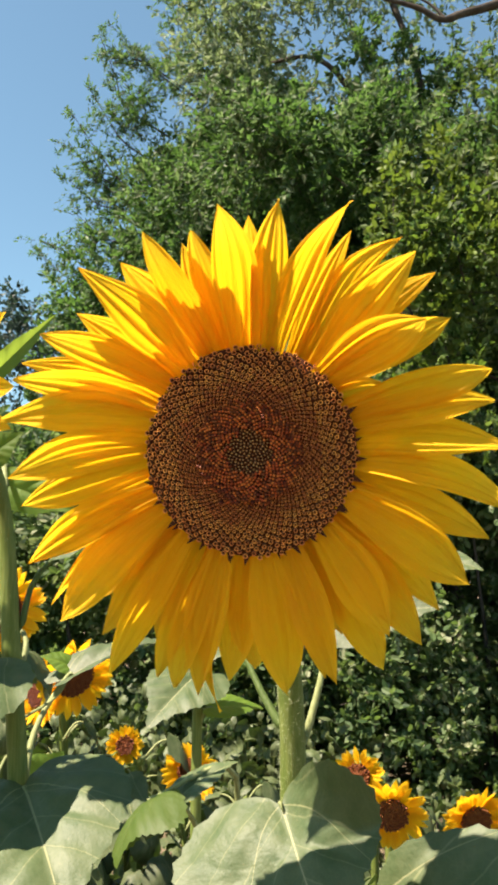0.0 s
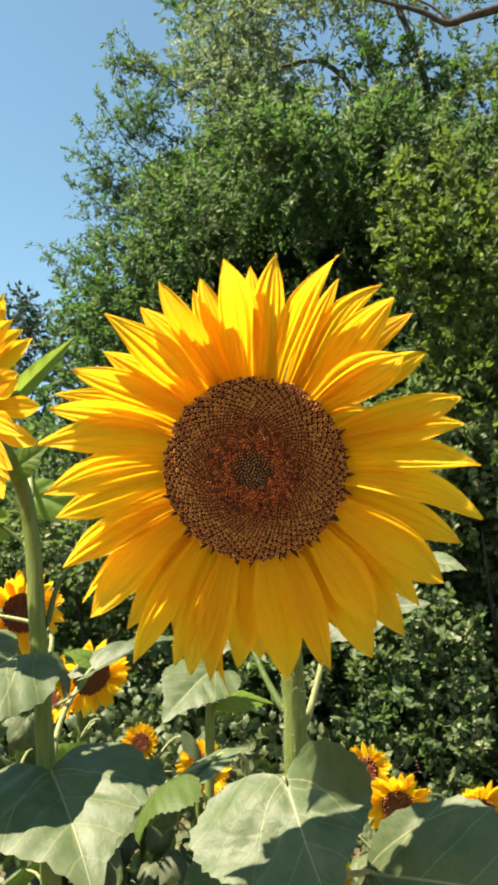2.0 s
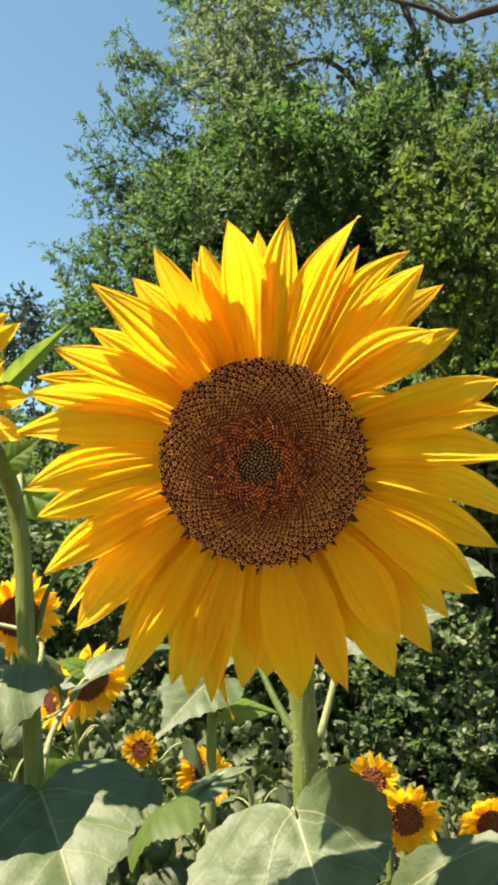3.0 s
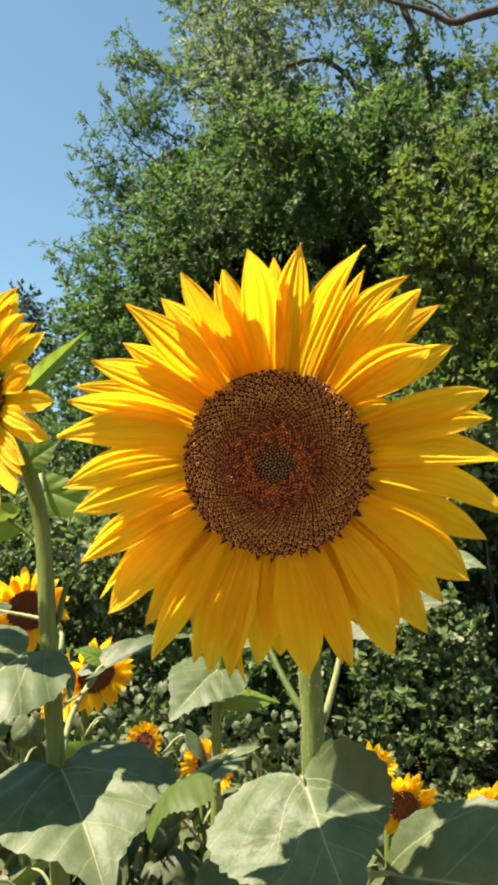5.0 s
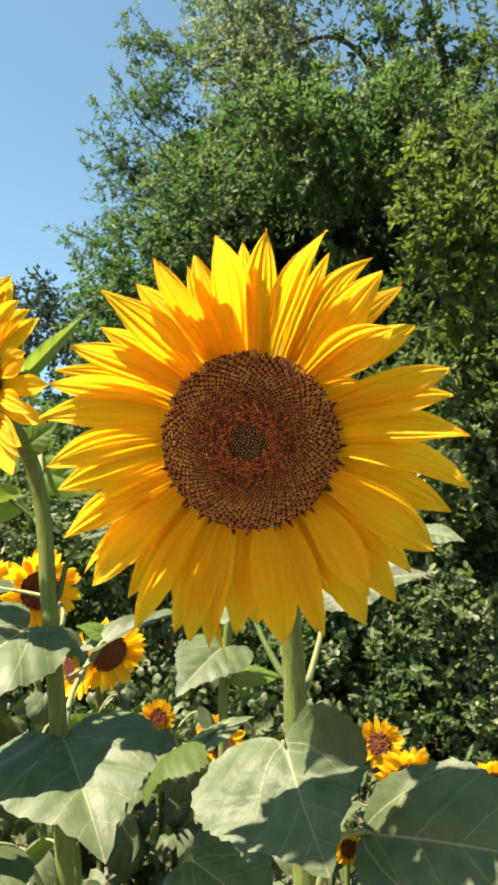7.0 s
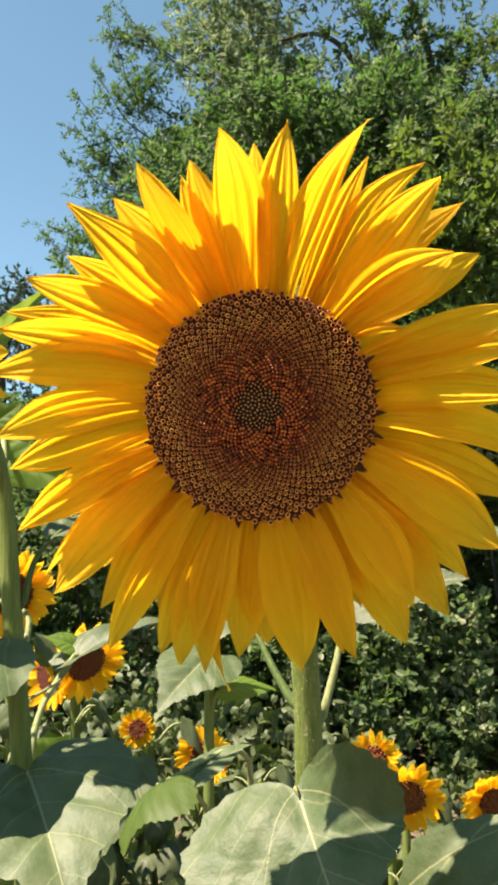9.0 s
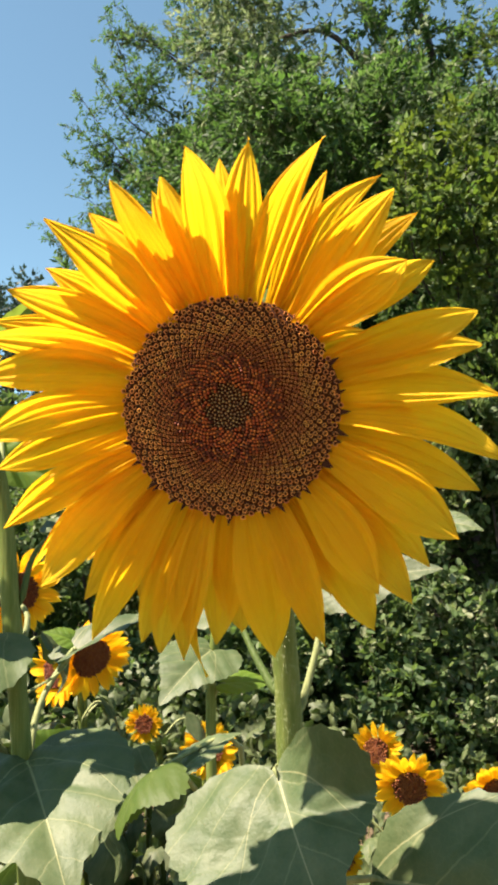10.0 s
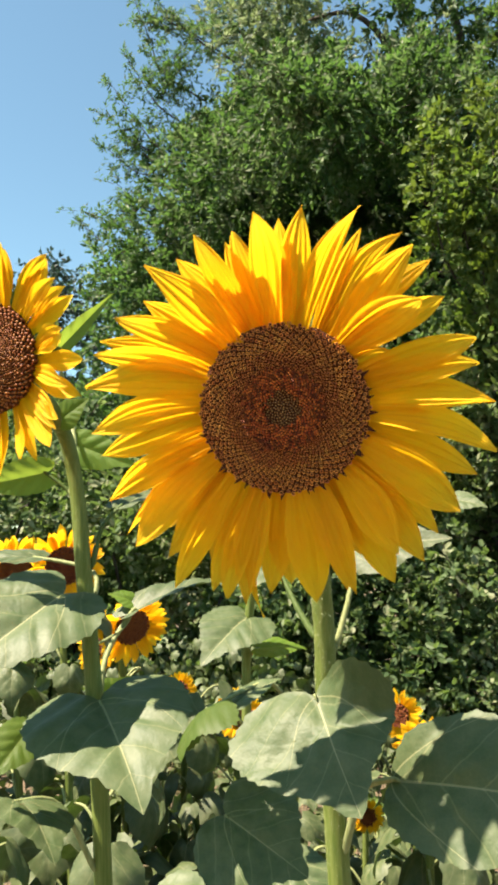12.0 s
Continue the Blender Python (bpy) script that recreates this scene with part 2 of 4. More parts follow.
def grid_faces(nu, nv):
    i, j = np.meshgrid(np.arange(nu - 1), np.arange(nv - 1), indexing="ij")
    a = (i * nv + j).ravel()
    return np.stack([a, a + 1, a + nv + 1, a + nv], 1)


def smooth_line(points, n):
    """n points on a smooth curve through the points."""
    p = np.asarray(points, float)
    p = np.vstack([2 * p[0] - p[1], p, 2 * p[-1] - p[-2]])
    out = []
    for t in np.linspace(0, len(p) - 3 - 1e-6, n):
        k, f = int(t), t - int(t)
        a, b, c, d = p[k:k + 4]
        out.append(0.5 * (2 * b + (c - a) * f + (2 * a - 5 * b + 4 * c - d) * f**2 + (3 * b - a - 3 * c + d) * f**3))
    return np.array(out)


def tube(name, points, radii, material, n=24, sides=10, lumps=0.0, seed=1):
    """A round stem or limb along a smooth curve, capped with a point at both ends."""
    rng = np.random.default_rng(seed)
    c = smooth_line(points, n)
    r = np.interp(np.linspace(0, 1, n), np.linspace(0, 1, len(radii)), radii)
    d = np.gradient(c, axis=0)
    d /= np.linalg.norm(d, axis=1)[:, None]
    ref = np.array([0.37, 0.2, 0.1]) if abs(d[:, 2]).mean() > 0.6 else np.array([0.05, 0.1, 1.0])
    u = np.cross(d, ref)
    u /= np.linalg.norm(u, axis=1)[:, None]
    v = np.cross(d, u)
    a = np.linspace(0, 2 * np.pi, sides + 1)
    rr = r[:, None] * (1 + lumps * rng.normal(size=(n, sides + 1)))
    rr[:, -1] = rr[:, 0]
    ring = c[:, None] + rr[..., None] * (np.cos(a)[None, :, None] * u[:, None] + np.sin(a)[None, :, None] * v[:, None])
    ring[0], ring[-1] = c[0], c[-1] + d[-1] * r[-1] * 0.6
    return mesh_of(name, ring.reshape(-1, 3), grid_faces(n, sides + 1), material)


def axes(at, right, up, out):
    return Matrix(((right[0], up[0], out[0], at[0]), (right[1], up[1], out[1], at[1]), (right[2], up[2], out[2], at[2]), (0, 0, 0, 1)))


# ---- sunflower parts ----
def petal_mesh(length, width, rise, curl, cup, twist, seed, nu=22, nv=25, fold=0.0, hook=0.0, ridge=1.0, bend=0.0):
    """A ray petal: y runs outwards, z towards the flower's face. fold: the tip rolls inwards; hook: it bends aside."""
    rng = np.random.default_rng(seed)
    s, q = np.meshgrid(np.linspace(0, 1, nu), np.linspace(-1, 1, nv), indexing="ij")
    peak = rng.uniform(0.46, 0.60)
    grow = np.clip(s / peak, 0, 1)
    w = (0.52 + 0.48 * grow * grow * (3 - 2 * grow)) * np.power(np.clip(1 - np.clip((s - peak) / (1 - peak), 0, 1) ** rng.uniform(1.7, 2.5), 0, 1), 0.95)
    w = np.maximum(w, 0.012)
    ph = rng.uniform(0, 6.28, 5)
    half = q * w * width / 2
    x = bend * length * s * s + 0.018 * length * np.sin(3.1 * s + ph[3]) * s + hook * length * np.clip((s - 0.6) / 0.4, 0, 1) ** 2
    a = twist * s * s + 0.18 * np.sin(2.5 * s + ph[4])
    env = np.sin(np.pi * np.clip(s * 0.85 + 0.1, 0, 1))
    z = cup * (q * q) * w * (0.4 + 0.6 * np.sin(np.pi * s))
    z += ridge * env * width / 0.024 * (0.0016 * np.abs(np.sin(q * 5.2 + ph[0])) + 0.0008 * np.cos(q * 14 + ph[1] + 2 * s) + 0.0004 * np.cos(q * 27 + ph[2]))
    z += 0.0022 * np.sin(s * 6 + ph[2] + q * 1.4) * s * np.abs(q)
    roll = fold * np.clip((s - 0.45) / 0.55, 0, 1) ** 1.5
    half, z = half * np.cos(roll * q * q), z + np.abs(half) * np.sin(roll * np.abs(q))
    x, z = x + half * np.cos(a) - z * np.sin(a), half * np.sin(a) + z * np.cos(a)
    z += rise * s**1.3 + curl * s**4
    y = length * (s - 0.35 * abs(curl) / length * s**4)
    return mesh_of("petal", np.stack([x, y, z], -1).reshape(-1, 3), grid_faces(nu, nv), PETAL, np.stack([(q + 1) / 2, s], -1).reshape(-1, 2))


def profile(points, sides):
    """A turned shape: radius, height pairs."""
    p = np.asarray(points, float)
    a = np.linspace(0, 2 * np.pi, sides + 1)
    v = np.stack([p[:, :1] * np.cos(a), p[:, :1] * np.sin(a), np.repeat(p[:, 1:], sides + 1, 1)], -1)
    uv = np.stack([np.repeat(a[None] / 6.283, len(p), 0), np.repeat(np.linspace(0, 1, len(p))[:, None], sides + 1, 1)], -1)
    return v.reshape(-1, 3), grid_faces(len(p), sides + 1), uv.reshape(-1, 2)


def floret_arrays(kind):
    if kind == "open":
        # a short tube with a flared rim and a hollow, 4 mm high
        return profile([(0.0011, 0.0), (0.00115, 0.0022), (0.00160, 0.0034), (0.00148, 0.0041), (0.00105, 0.0030), (0.0003, 0.0012)], 8)
    if kind == "cup":
        # a slimmer, taller tube with a narrow mouth
        return profile([(0.0010, 0.0), (0.0011, 0.0026), (0.00165, 0.0042), (0.00150, 0.0049), (0.00095, 0.0032), (0.0003, 0.0016)], 6)
    if kind == "mid":
        return profile([(0.0009, 0.0), (0.00095, 0.0024), (0.00075, 0.0033), (0.0001, 0.0036)], 5)
    return profile([(0.0009, 0.0), (0.00085, 0.0012), (0.0005, 0.0019), (0.00005, 0.0021)], 5)


def dome(r, radius, height):
    q = np.clip(r / radius, 0, 1)
    return height * (1 - q**2.4) - 0.16 * height * np.exp(-(q / 0.2) ** 2)


def spiral(radius, fine, coarse):
    """Seats on a sunflower's disc: the golden angle, packed closer in the middle."""
    r = np.linspace(0, radius, 4000)
    gap = np.interp(r / radius, [0.0, 0.20, 0.42, 0.52, 0.70, 0.84, 1.0], [fine * 1.15, fine * 1.1, fine * 1.02, fine * 1.02, fine + 0.33 * (coarse - fine), fine + 0.8 * (coarse - fine), coarse])
    count = np.concatenate([[0], np.cumsum(2 * np.pi * (r[1:] + r[:-1]) / 2 * np.diff(r) / (0.866 * gap[1:] ** 2))])
    total = int(count[-1])
    k = np.arange(total) + 0.5
    rr = np.interp(k, count, r)
    ang = np.arange(total) * 2.399963
    return rr, ang, np.interp(rr, r, gap)


def joined(name, base, seats, material):
    """Many copies of a small shape in one mesh; seats: rows of 3 x 4 poses."""
    v, f, uv = base
    m = np.asarray(seats)
    allv = np.einsum("kij,nj->kni", m[:, :, :3], v) + m[:, None, :, 3]
    allf = (np.arange(len(m))[:, None, None] * len(v) + f[None]).reshape(-1, f.shape[1])
    return mesh_of(name, allv.reshape(-1, 3), allf, material, np.tile(uv, (len(m), 1)))


def disc_seats(radius, height, fine, coarse, rng):
    rr, ang, gaps = spiral(radius, fine, coarse)
    seats = []
    for r, a, gap in zip(rr, ang, gaps):
        lean = 0.35 * r / radius + rng.normal(0, 0.06)
        r, a = r + rng.normal(0, 0.045) * gap, a + rng.normal(0, 0.045) * gap / max(r, 0.002)
        x, y = r * math.cos(a), r * math.sin(a)
        tilt = Matrix.Rotation(lean, 3, Vector((-math.sin(a), math.cos(a), 0))) @ Matrix.Rotation(rng.uniform(0, 6.28), 3, "Z")
        s = rng.uniform(0.9, 1.08) * gap
        seats.append((r, np.hstack([np.array(tilt) * s, [[x], [y], [dome(r, radius, height)]]])))
    return seats


def leaf_mesh(length, width, fold, droop, side_droop, wave, seed, material, rings=12, spokes=64, hook=0.0, skew=0.0, lobe=0.0, ears=1.0):
    """A heart-shaped blade: the stalk meets it at the origin, y runs to the tip, z is the upper face; skew: one half is broader; lobe: one lobe bends up; ears: how far the lobes reach behind the stalk."""
    rng = np.random.default_rng(seed)
    a = np.linspace(0, 2 * np.pi, spokes, endpoint=False)
    # outline round the point 0.34 up the midrib: lobes behind the stalk, a drawn-out tip
    t = np.abs((a + np.pi) % (2 * np.pi) - np.pi) / np.pi
    r = np.interp(t, [0, 0.06, 0.14, 0.28, 0.45, 0.62, 0.78, 0.88, 0.95, 1.0], [0.66, 0.53, 0.44, 0.42, 0.455, 0.515, 0.55, 0.53, 0.45, 0.34])
    r = r - (1 - ears) * np.interp(t, [0, 0.5, 0.78, 0.88, 0.95, 1.0], [0, 0, 0.10, 0.15, 0.10, 0])
    r = r * (1 + 0.02 * np.sin(a * 3 + rng.uniform(0, 6)) + 0.036 * (np.arange(spokes) % 2) * (t < 0.86)) * rng.normal(1, 0.008, spokes)
    k = np.linspace(0, 1, rings + 1)[1:]
    x = np.sin(a)[None] * r[None] * k[:, None]
    y = 0.34 + np.cos(a)[None] * r[None] * k[:, None]
    x = np.concatenate([[0.0], x.ravel()]) * width / length
    y = np.concatenate([[0.34], y.ravel()])
    x = x * (1 + skew * np.sign(x))
    ax = np.abs(x)
    y = y + 0.45 * (1 - ears) * ax
    z = fold * ax * (1 - 0.3 * y) - side_droop * ax**2 * 2.2
    z += 0.019 * np.abs(np.sin(np.pi * 4.4 * (y - 0.8 * ax**0.85))) * np.clip(ax * 9, 0, 1) + 0.008 * np.clip(1 - ax * 14, 0, 1) * -1
    ph = rng.uniform(0, 6.28, 3)
    side = np.clip(-x * 2.0, 0, 1)
    lift = lobe * side * side * (3 - 2 * side) * np.clip(0.4 - y, 0, 1)
    z, y = z + 1.5 * lift, y + 1.2 * lift
    z += wave * (np.sin(x * 9 + ph[0]) * np.sin(y * 7 + ph[1]) + 0.6 * np.sin(y * 13 + ph[2]) * ax * 2)
    yy = np.clip(y, 0, None)
    # bend downwards along the midrib
    ang = droop * yy + hook * np.clip(yy - 0.7, 0, 1) ** 2
    yb, zb = y * np.cos(ang * 0.5), -y * np.sin(ang * 0.5) * np.sign(np.where(y < 0, -1, 1))
    zb = np.where(y < 0, 0, zb)
    v = np.stack([x, yb, zb + z], -1) * length
    ring = 1 + np.arange(rings)[:, None] * spokes + np.arange(spokes)[None]
    nxt = np.roll(ring, -1, 1)
    quads = np.stack([ring[:-1], ring[1:], nxt[1:], nxt[:-1]], -1).reshape(-1, 4)
    tris = np.stack([np.zeros(spokes, int), ring[0], nxt[0]], -1)
    faces = np.vstack([quads[:, [0, 1, 2]], quads[:, [0, 2, 3]], tris])
    return mesh_of("leaf", v, faces[:, ::-1], material, np.stack([x + 0.5, y], -1))


def add_leaf(parent, base, tip, face, width, stalk_from=None, bend=None, fold=0.15, droop=0.6, side_droop=0.25, wave=0.012, seed=1, material=None, label="", hook=0.0, stalk_r=0.0027, stalk=None, skew=0.0, lobe=0.0, ears=1.0):
    """A leaf from where its stalk ends to its tip; face: roughly where the upper side looks."""
    base, tip, face = Vector(base), Vector(tip), Vector(face)
    y = (tip - base).normalized()
    z = (face - face.dot(y) * y).normalized()
    length = (tip - base).length * 1.03
    # the blade bows, so it is laid out steeper at the stalk
    lift = droop * 0.5
    y2 = (y * math.cos(lift) + z * math.sin(lift)).normalized()
    z2 = (z * math.cos(lift) - y * math.sin(lift)).normalized()
    x2 = y2.cross(z2)
    blade = child("leaf", leaf_mesh(length, width, fold, droop, side_droop, wave, seed, material or LEAF, hook=hook, skew=skew, lobe=lobe, ears=ears), parent, axes(base, x2, y2, z2), label)
    if stalk_from is not None:
        a = Vector(stalk_from)
        mid = Vector(bend) if bend is not None else (a + base) / 2 + Vector((0, 0, 0.25 * (base - a).length))
        child("leaf_stalk", tube("leaf_stalk", [a, mid, base, base + y2 * length * 0.06 - z2 * 0.0015], [stalk_r * 1.35, stalk_r, stalk_r * 0.75, stalk_r * 0.3], stalk or STALK, 16, 8), blade, None)
    return blade


def hairs(name, points, radius, count, seed, size=0.0028):
    """Short stiff hairs round a stem."""
    rng = np.random.default_rng(seed)
    c = smooth_line(points, 60)
    k = rng.integers(0, 59, count)
    f = rng.uniform(0, 1, count)[:, None]
    p = c[k] * (1 - f) + c[k + 1] * f
    d = c[k + 1] - c[k]
    d /= np.linalg.norm(d, axis=1)[:, None]
    o = rng.normal(size=(count, 3))
    o -= (o * d).sum(1)[:, None] * d
    o /= np.linalg.norm(o, axis=1)[:, None]
    w = np.cross(d, o) * 0.00009
    foot = p + o * radius * 0.97
    top = foot + (o + 0.25 * rng.normal(size=(count, 3))) * size * rng.uniform(0.4, 1.2, (count, 1))
    v = np.stack([foot - w, foot + w, top], 1).reshape(-1, 3)
    return mesh_of(name, v, np.arange(count * 3).reshape(-1, 3), HAIR)


def receptacle(parent, m, radius, bracts, seed):
    """The green back of the head with its pointed bracts."""
    rng = np.random.default_rng(seed)
    v, f, uv = profile([(0.001, -0.034), (0.012, -0.032), (0.03, -0.024), (radius * 0.85, -0.012), (radius * 0.97, -0.006), (radius * 0.88, -0.004), (0.01, -0.004)], 28)
    child("receptacle", mesh_of("receptacle", v, f, BRACT, uv), parent, m)
    shape = petal_mesh(0.036, 0.016, -0.004, 0.012, 0.002, 0.1, seed, 9, 7)
    shape.name = "bract"
    shape.materials[0] = BRACT
    for k in range(bracts):
        a = 2 * math.pi * k / bracts + rng.normal(0, 0.05)
        child("bract", shape, parent, m @ Matrix.Rotation(a - math.pi / 2, 4, "Z") @ pose(0, radius * 0.78, -0.018 - 0.003 * (k % 2), -16 + rng.normal(0, 5), 0, 0))


def head_pose(at, facing, spin=0.0):
    out = Vector(facing).normalized()
    right = Vector((0, 0, 1)).cross(out).normalized()
    return axes(at, right, out.cross(right), out) @ Matrix.Rotation(spin, 4, "Z")


def disc_part(parent, m, radius, height, fine, coarse, singles, seed):
    """The brown disc: ground, ripe outer florets, finer ones inside, green buds in the middle."""
    rng = np.random.default_rng(seed)
    q = np.linspace(0, 1, 14)
    v, f, uv = profile(np.stack([np.maximum(q * radius * 0.985, 0.0003), dome(q * radius, radius, height)], 1), 40)
    disc = child("disc", mesh_of("disc", v, f, DISC, uv), parent, m, "brown disc of ripe florets with a green middle")
    if singles:
        # dry pointed scales round the rim of the disc
        spike = mesh_of("scale", [(-0.0028, 0, 0), (0.0028, 0, 0), (0.0018, 0.004, 0.0012), (-0.0018, 0.004, 0.0012), (0.0002, 0.0095, 0.0004), (-0.0002, 0.0095, 0.0004)], [(0, 1, 2, 3), (3, 2, 4, 5)], SCALE)
        for k in range(22):
            a = -248 + 186 * k / 22 + rng.normal(0, 3)
            child("scale", spike, disc, m @ pose(0, 0, 0, 0, 0, a) @ pose(0, radius * 0.955, 0.0026 + rng.normal(0, 0.0006), rng.normal(8, 9), rng.normal(0, 15), rng.normal(0, 9)) @ Matrix.Scale(rng.uniform(0.45, 0.8), 4))
    seats = disc_seats(radius * 0.968, height, fine, coarse, rng)
    zones = {"bud": [], "red": [], "ring": [], "mid": [], "open": []}
    for r, s in seats:
        q = r / radius + rng.normal(0, 0.022)
        # Coarser discs take one dark tone, which also stands for the neighbour's shade.
        if coarse > 0.004:
            q = 0.45
        elif 0.22 < q < 0.47:
            q = 0.45 if rng.random() < (0.20 if q < 0.37 else 0.55) else 0.3
        zones["bud" if q < 0.20 else "red" if q < 0.43 else "ring" if q < 0.47 else "mid" if q < 0.66 else "open"].append(s)
    single = zones["open"][-singles:] if singles else []
    if singles:
        zones["open"] = zones["open"][:-singles]
        v, f, uv = floret_arrays("open")
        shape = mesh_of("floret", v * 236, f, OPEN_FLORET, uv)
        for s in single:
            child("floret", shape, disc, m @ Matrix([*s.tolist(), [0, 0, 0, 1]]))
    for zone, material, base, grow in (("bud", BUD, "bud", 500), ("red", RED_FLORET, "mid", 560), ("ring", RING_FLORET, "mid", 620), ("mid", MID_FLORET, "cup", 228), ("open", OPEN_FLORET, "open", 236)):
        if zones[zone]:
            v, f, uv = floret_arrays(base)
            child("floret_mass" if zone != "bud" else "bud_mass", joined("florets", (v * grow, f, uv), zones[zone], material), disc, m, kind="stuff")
    return disc


# ---- ground ----
def ground_sheet():
    edges = np.concatenate([-np.geomspace(1500, 8, 14), np.linspace(-6, 6, 61), np.geomspace(8, 1500, 14)])
    x, y = np.meshgrid(edges, edges + 3, indexing="ij")
    near = np.exp(-((x / 12) ** 2 + ((y - 3) / 12) ** 2))
    z = near * np.array([[0.035 * noise.noise(Vector((a * 1.7, b * 1.7, 0))) + 0.02 * noise.noise(Vector((a * 6, b * 6, 3))) for a, b in zip(r, c)] for r, c in zip(x, y)])
    ob = new("ground", mesh_of("ground", np.stack([x, y, z], -1).reshape(-1, 3), grid_faces(len(edges), len(edges))[:, ::-1], SOIL))
    return tagged(ob, "bare brown field soil under the sunflowers", "ground", "", "structure")


ground_sheet()


# ---- foliage ----
def leaf_cloud(name, feet, way, size, slim, material, seed, sag=0.25, round_tip=False):
    """Single leaves: each a blade folded along its midrib on its foot, along its way."""
    rng = np.random.default_rng(seed)
    n = len(feet)
    d = way / np.linalg.norm(way, axis=1)[:, None]
    side = np.cross(d, rng.normal(size=(n, 3)))
    side /= np.linalg.norm(side, axis=1)[:, None]
    up = np.cross(side, d)
    ln = size * rng.uniform(0.65, 1.25, (n, 1))
    wd = ln * slim
    tip = feet + d * ln - up * ln * sag * 0.3
    if round_tip:
        a, b = feet + d * ln * 0.26 + up * wd * 0.08, feet + d * ln * 0.72 + up * (wd * 0.08 - ln * sag * 0.12)
        v = np.stack([feet, a + side * wd * 0.48, b + side * wd * 0.44, tip, b - side * wd * 0.44, a - side * wd * 0.48], 1)
        f = (np.arange(n)[:, None, None] * 6 + np.array([[0, 1, 2, 3], [0, 3, 4, 5]])[None]).reshape(-1, 4)
    else:
        mid = feet + d * ln * 0.45 - up * wd * 0.18
        v = np.stack([feet, mid + side * wd * 0.5 + up * wd * 0.25, tip, mid - side * wd * 0.5 + up * wd * 0.25], 1)
        f = np.arange(n * 4).reshape(-1, 4)
    return mesh_of(name, v.reshape(-1, 3), f, material, None, False)


def sprays(centres, outward, length, per, rng, droop=0.5, leaf_angle=0.8):
    """Leaves set along short twigs: feet and ways of the leaves, and the twigs as pairs of points."""
    n = len(centres)
    d = outward + 0.7 * rng.normal(size=(n, 3))
    d /= np.linalg.norm(d, axis=1)[:, None]
    ln = length * rng.uniform(0.5, 1.4, n)
    t = rng.uniform(0.05, 1, (n, per))
    bow = np.array([0, 0, -1.0])
    feet = centres[:, None] + d[:, None] * (t * ln[:, None])[..., None] + bow * (droop * ln[:, None] * t**2)[..., None] + 0.012 * rng.normal(size=(n, per, 3))
    way = d[:, None] * 1.0 + leaf_angle * rng.normal(size=(n, per, 3)) + bow * droop * 0.6
    ends = centres + d * ln[:, None] + bow * (droop * ln)[:, None]
    return feet.reshape(-1, 3), way.reshape(-1, 3), centres, ends


def twig_mesh(name, a, b, radius, material):
    """Thin three-sided twigs from a to b."""
    n = len(a)
    d = b - a
    s = np.cross(d, np.array([0.3, 0.2, 0.9]))
    s /= np.linalg.norm(s, axis=1)[:, None]
    u = np.cross(s, d)
    u /= np.linalg.norm(u, axis=1)[:, None]
    ring = [s, -0.5 * s + 0.87 * u, -0.5 * s - 0.87 * u]
    v = np.stack([a + r * radius for r in ring] + [b + r * radius * 0.4 for r in ring], 1).reshape(-1, 3)
    f = np.array([[0, 1, 4, 3], [1, 2, 5, 4], [2, 0, 3, 5]])
    return mesh_of(name, v, (np.arange(n)[:, None, None] * 6 + f[None]).reshape(-1, 4), material)


def crown(parent, clumps, per_clump, per_spray, spray, size, slim, material, seed, droop=0.5, name="crown", round_tip=False):
    """A crown from clumps (centre, radius): sprays of leaves in each one's shell, pointing outwards."""
    rng = np.random.default_rng(seed)
    c, out = [], []
    for centre, radius in clumps:
        n = max(4, int(per_clump * radius**2))
        d = rng.normal(size=(n, 3))
        d /= np.linalg.norm(d, axis=1)[:, None]
        c.append(np.asarray(centre) + d * radius * rng.uniform(0.25, 1.0, (n, 1)) ** 0.6 * (1, 1, 0.85))
        out.append(d + np.array([0, 0, 0.25]))
    feet, way, a, b = sprays(np.concatenate(c), np.concatenate(out), spray, per_spray, rng, droop)
    child(name, leaf_cloud(name, feet, way, size, slim, material, seed, 0.25, round_tip), parent, None, kind="stuff")
    child("twig_mass", twig_mesh("twig_mass", a[::2], b[::2], 0.004, BARK), parent, None, kind="stuff")


def limb(parent, points, r0, r1, seed, name="limb"):
    child(name, tube(name, points, [r0, (r0 + r1) / 2, r1], BARK, 26, 9, 0.06, seed), parent)


# the large tree behind the field
def left_edge(z):
    return float(np.interp(z, [1.5, 3.91, 4.36, 4.68, 5.0, 5.19, 5.66, 5.9, 6.2, 6.63, 6.91, 7.07, 7.39, 7.82, 8.26, 10.4], [-3.2, -2.63, -2.55, -2.34, -1.93, -1.81, -1.58, -1.72, -1.61, -1.7, -1.72, -1.34, -1.22, -1.25, -1.18, -0.3]))


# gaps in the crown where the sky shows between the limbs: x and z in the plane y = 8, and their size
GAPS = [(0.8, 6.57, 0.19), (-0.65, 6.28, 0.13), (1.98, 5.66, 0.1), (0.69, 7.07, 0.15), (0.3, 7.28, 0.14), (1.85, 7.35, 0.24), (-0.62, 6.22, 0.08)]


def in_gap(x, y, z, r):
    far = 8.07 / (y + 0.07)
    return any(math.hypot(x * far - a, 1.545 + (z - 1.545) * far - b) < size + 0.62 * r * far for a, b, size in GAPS)


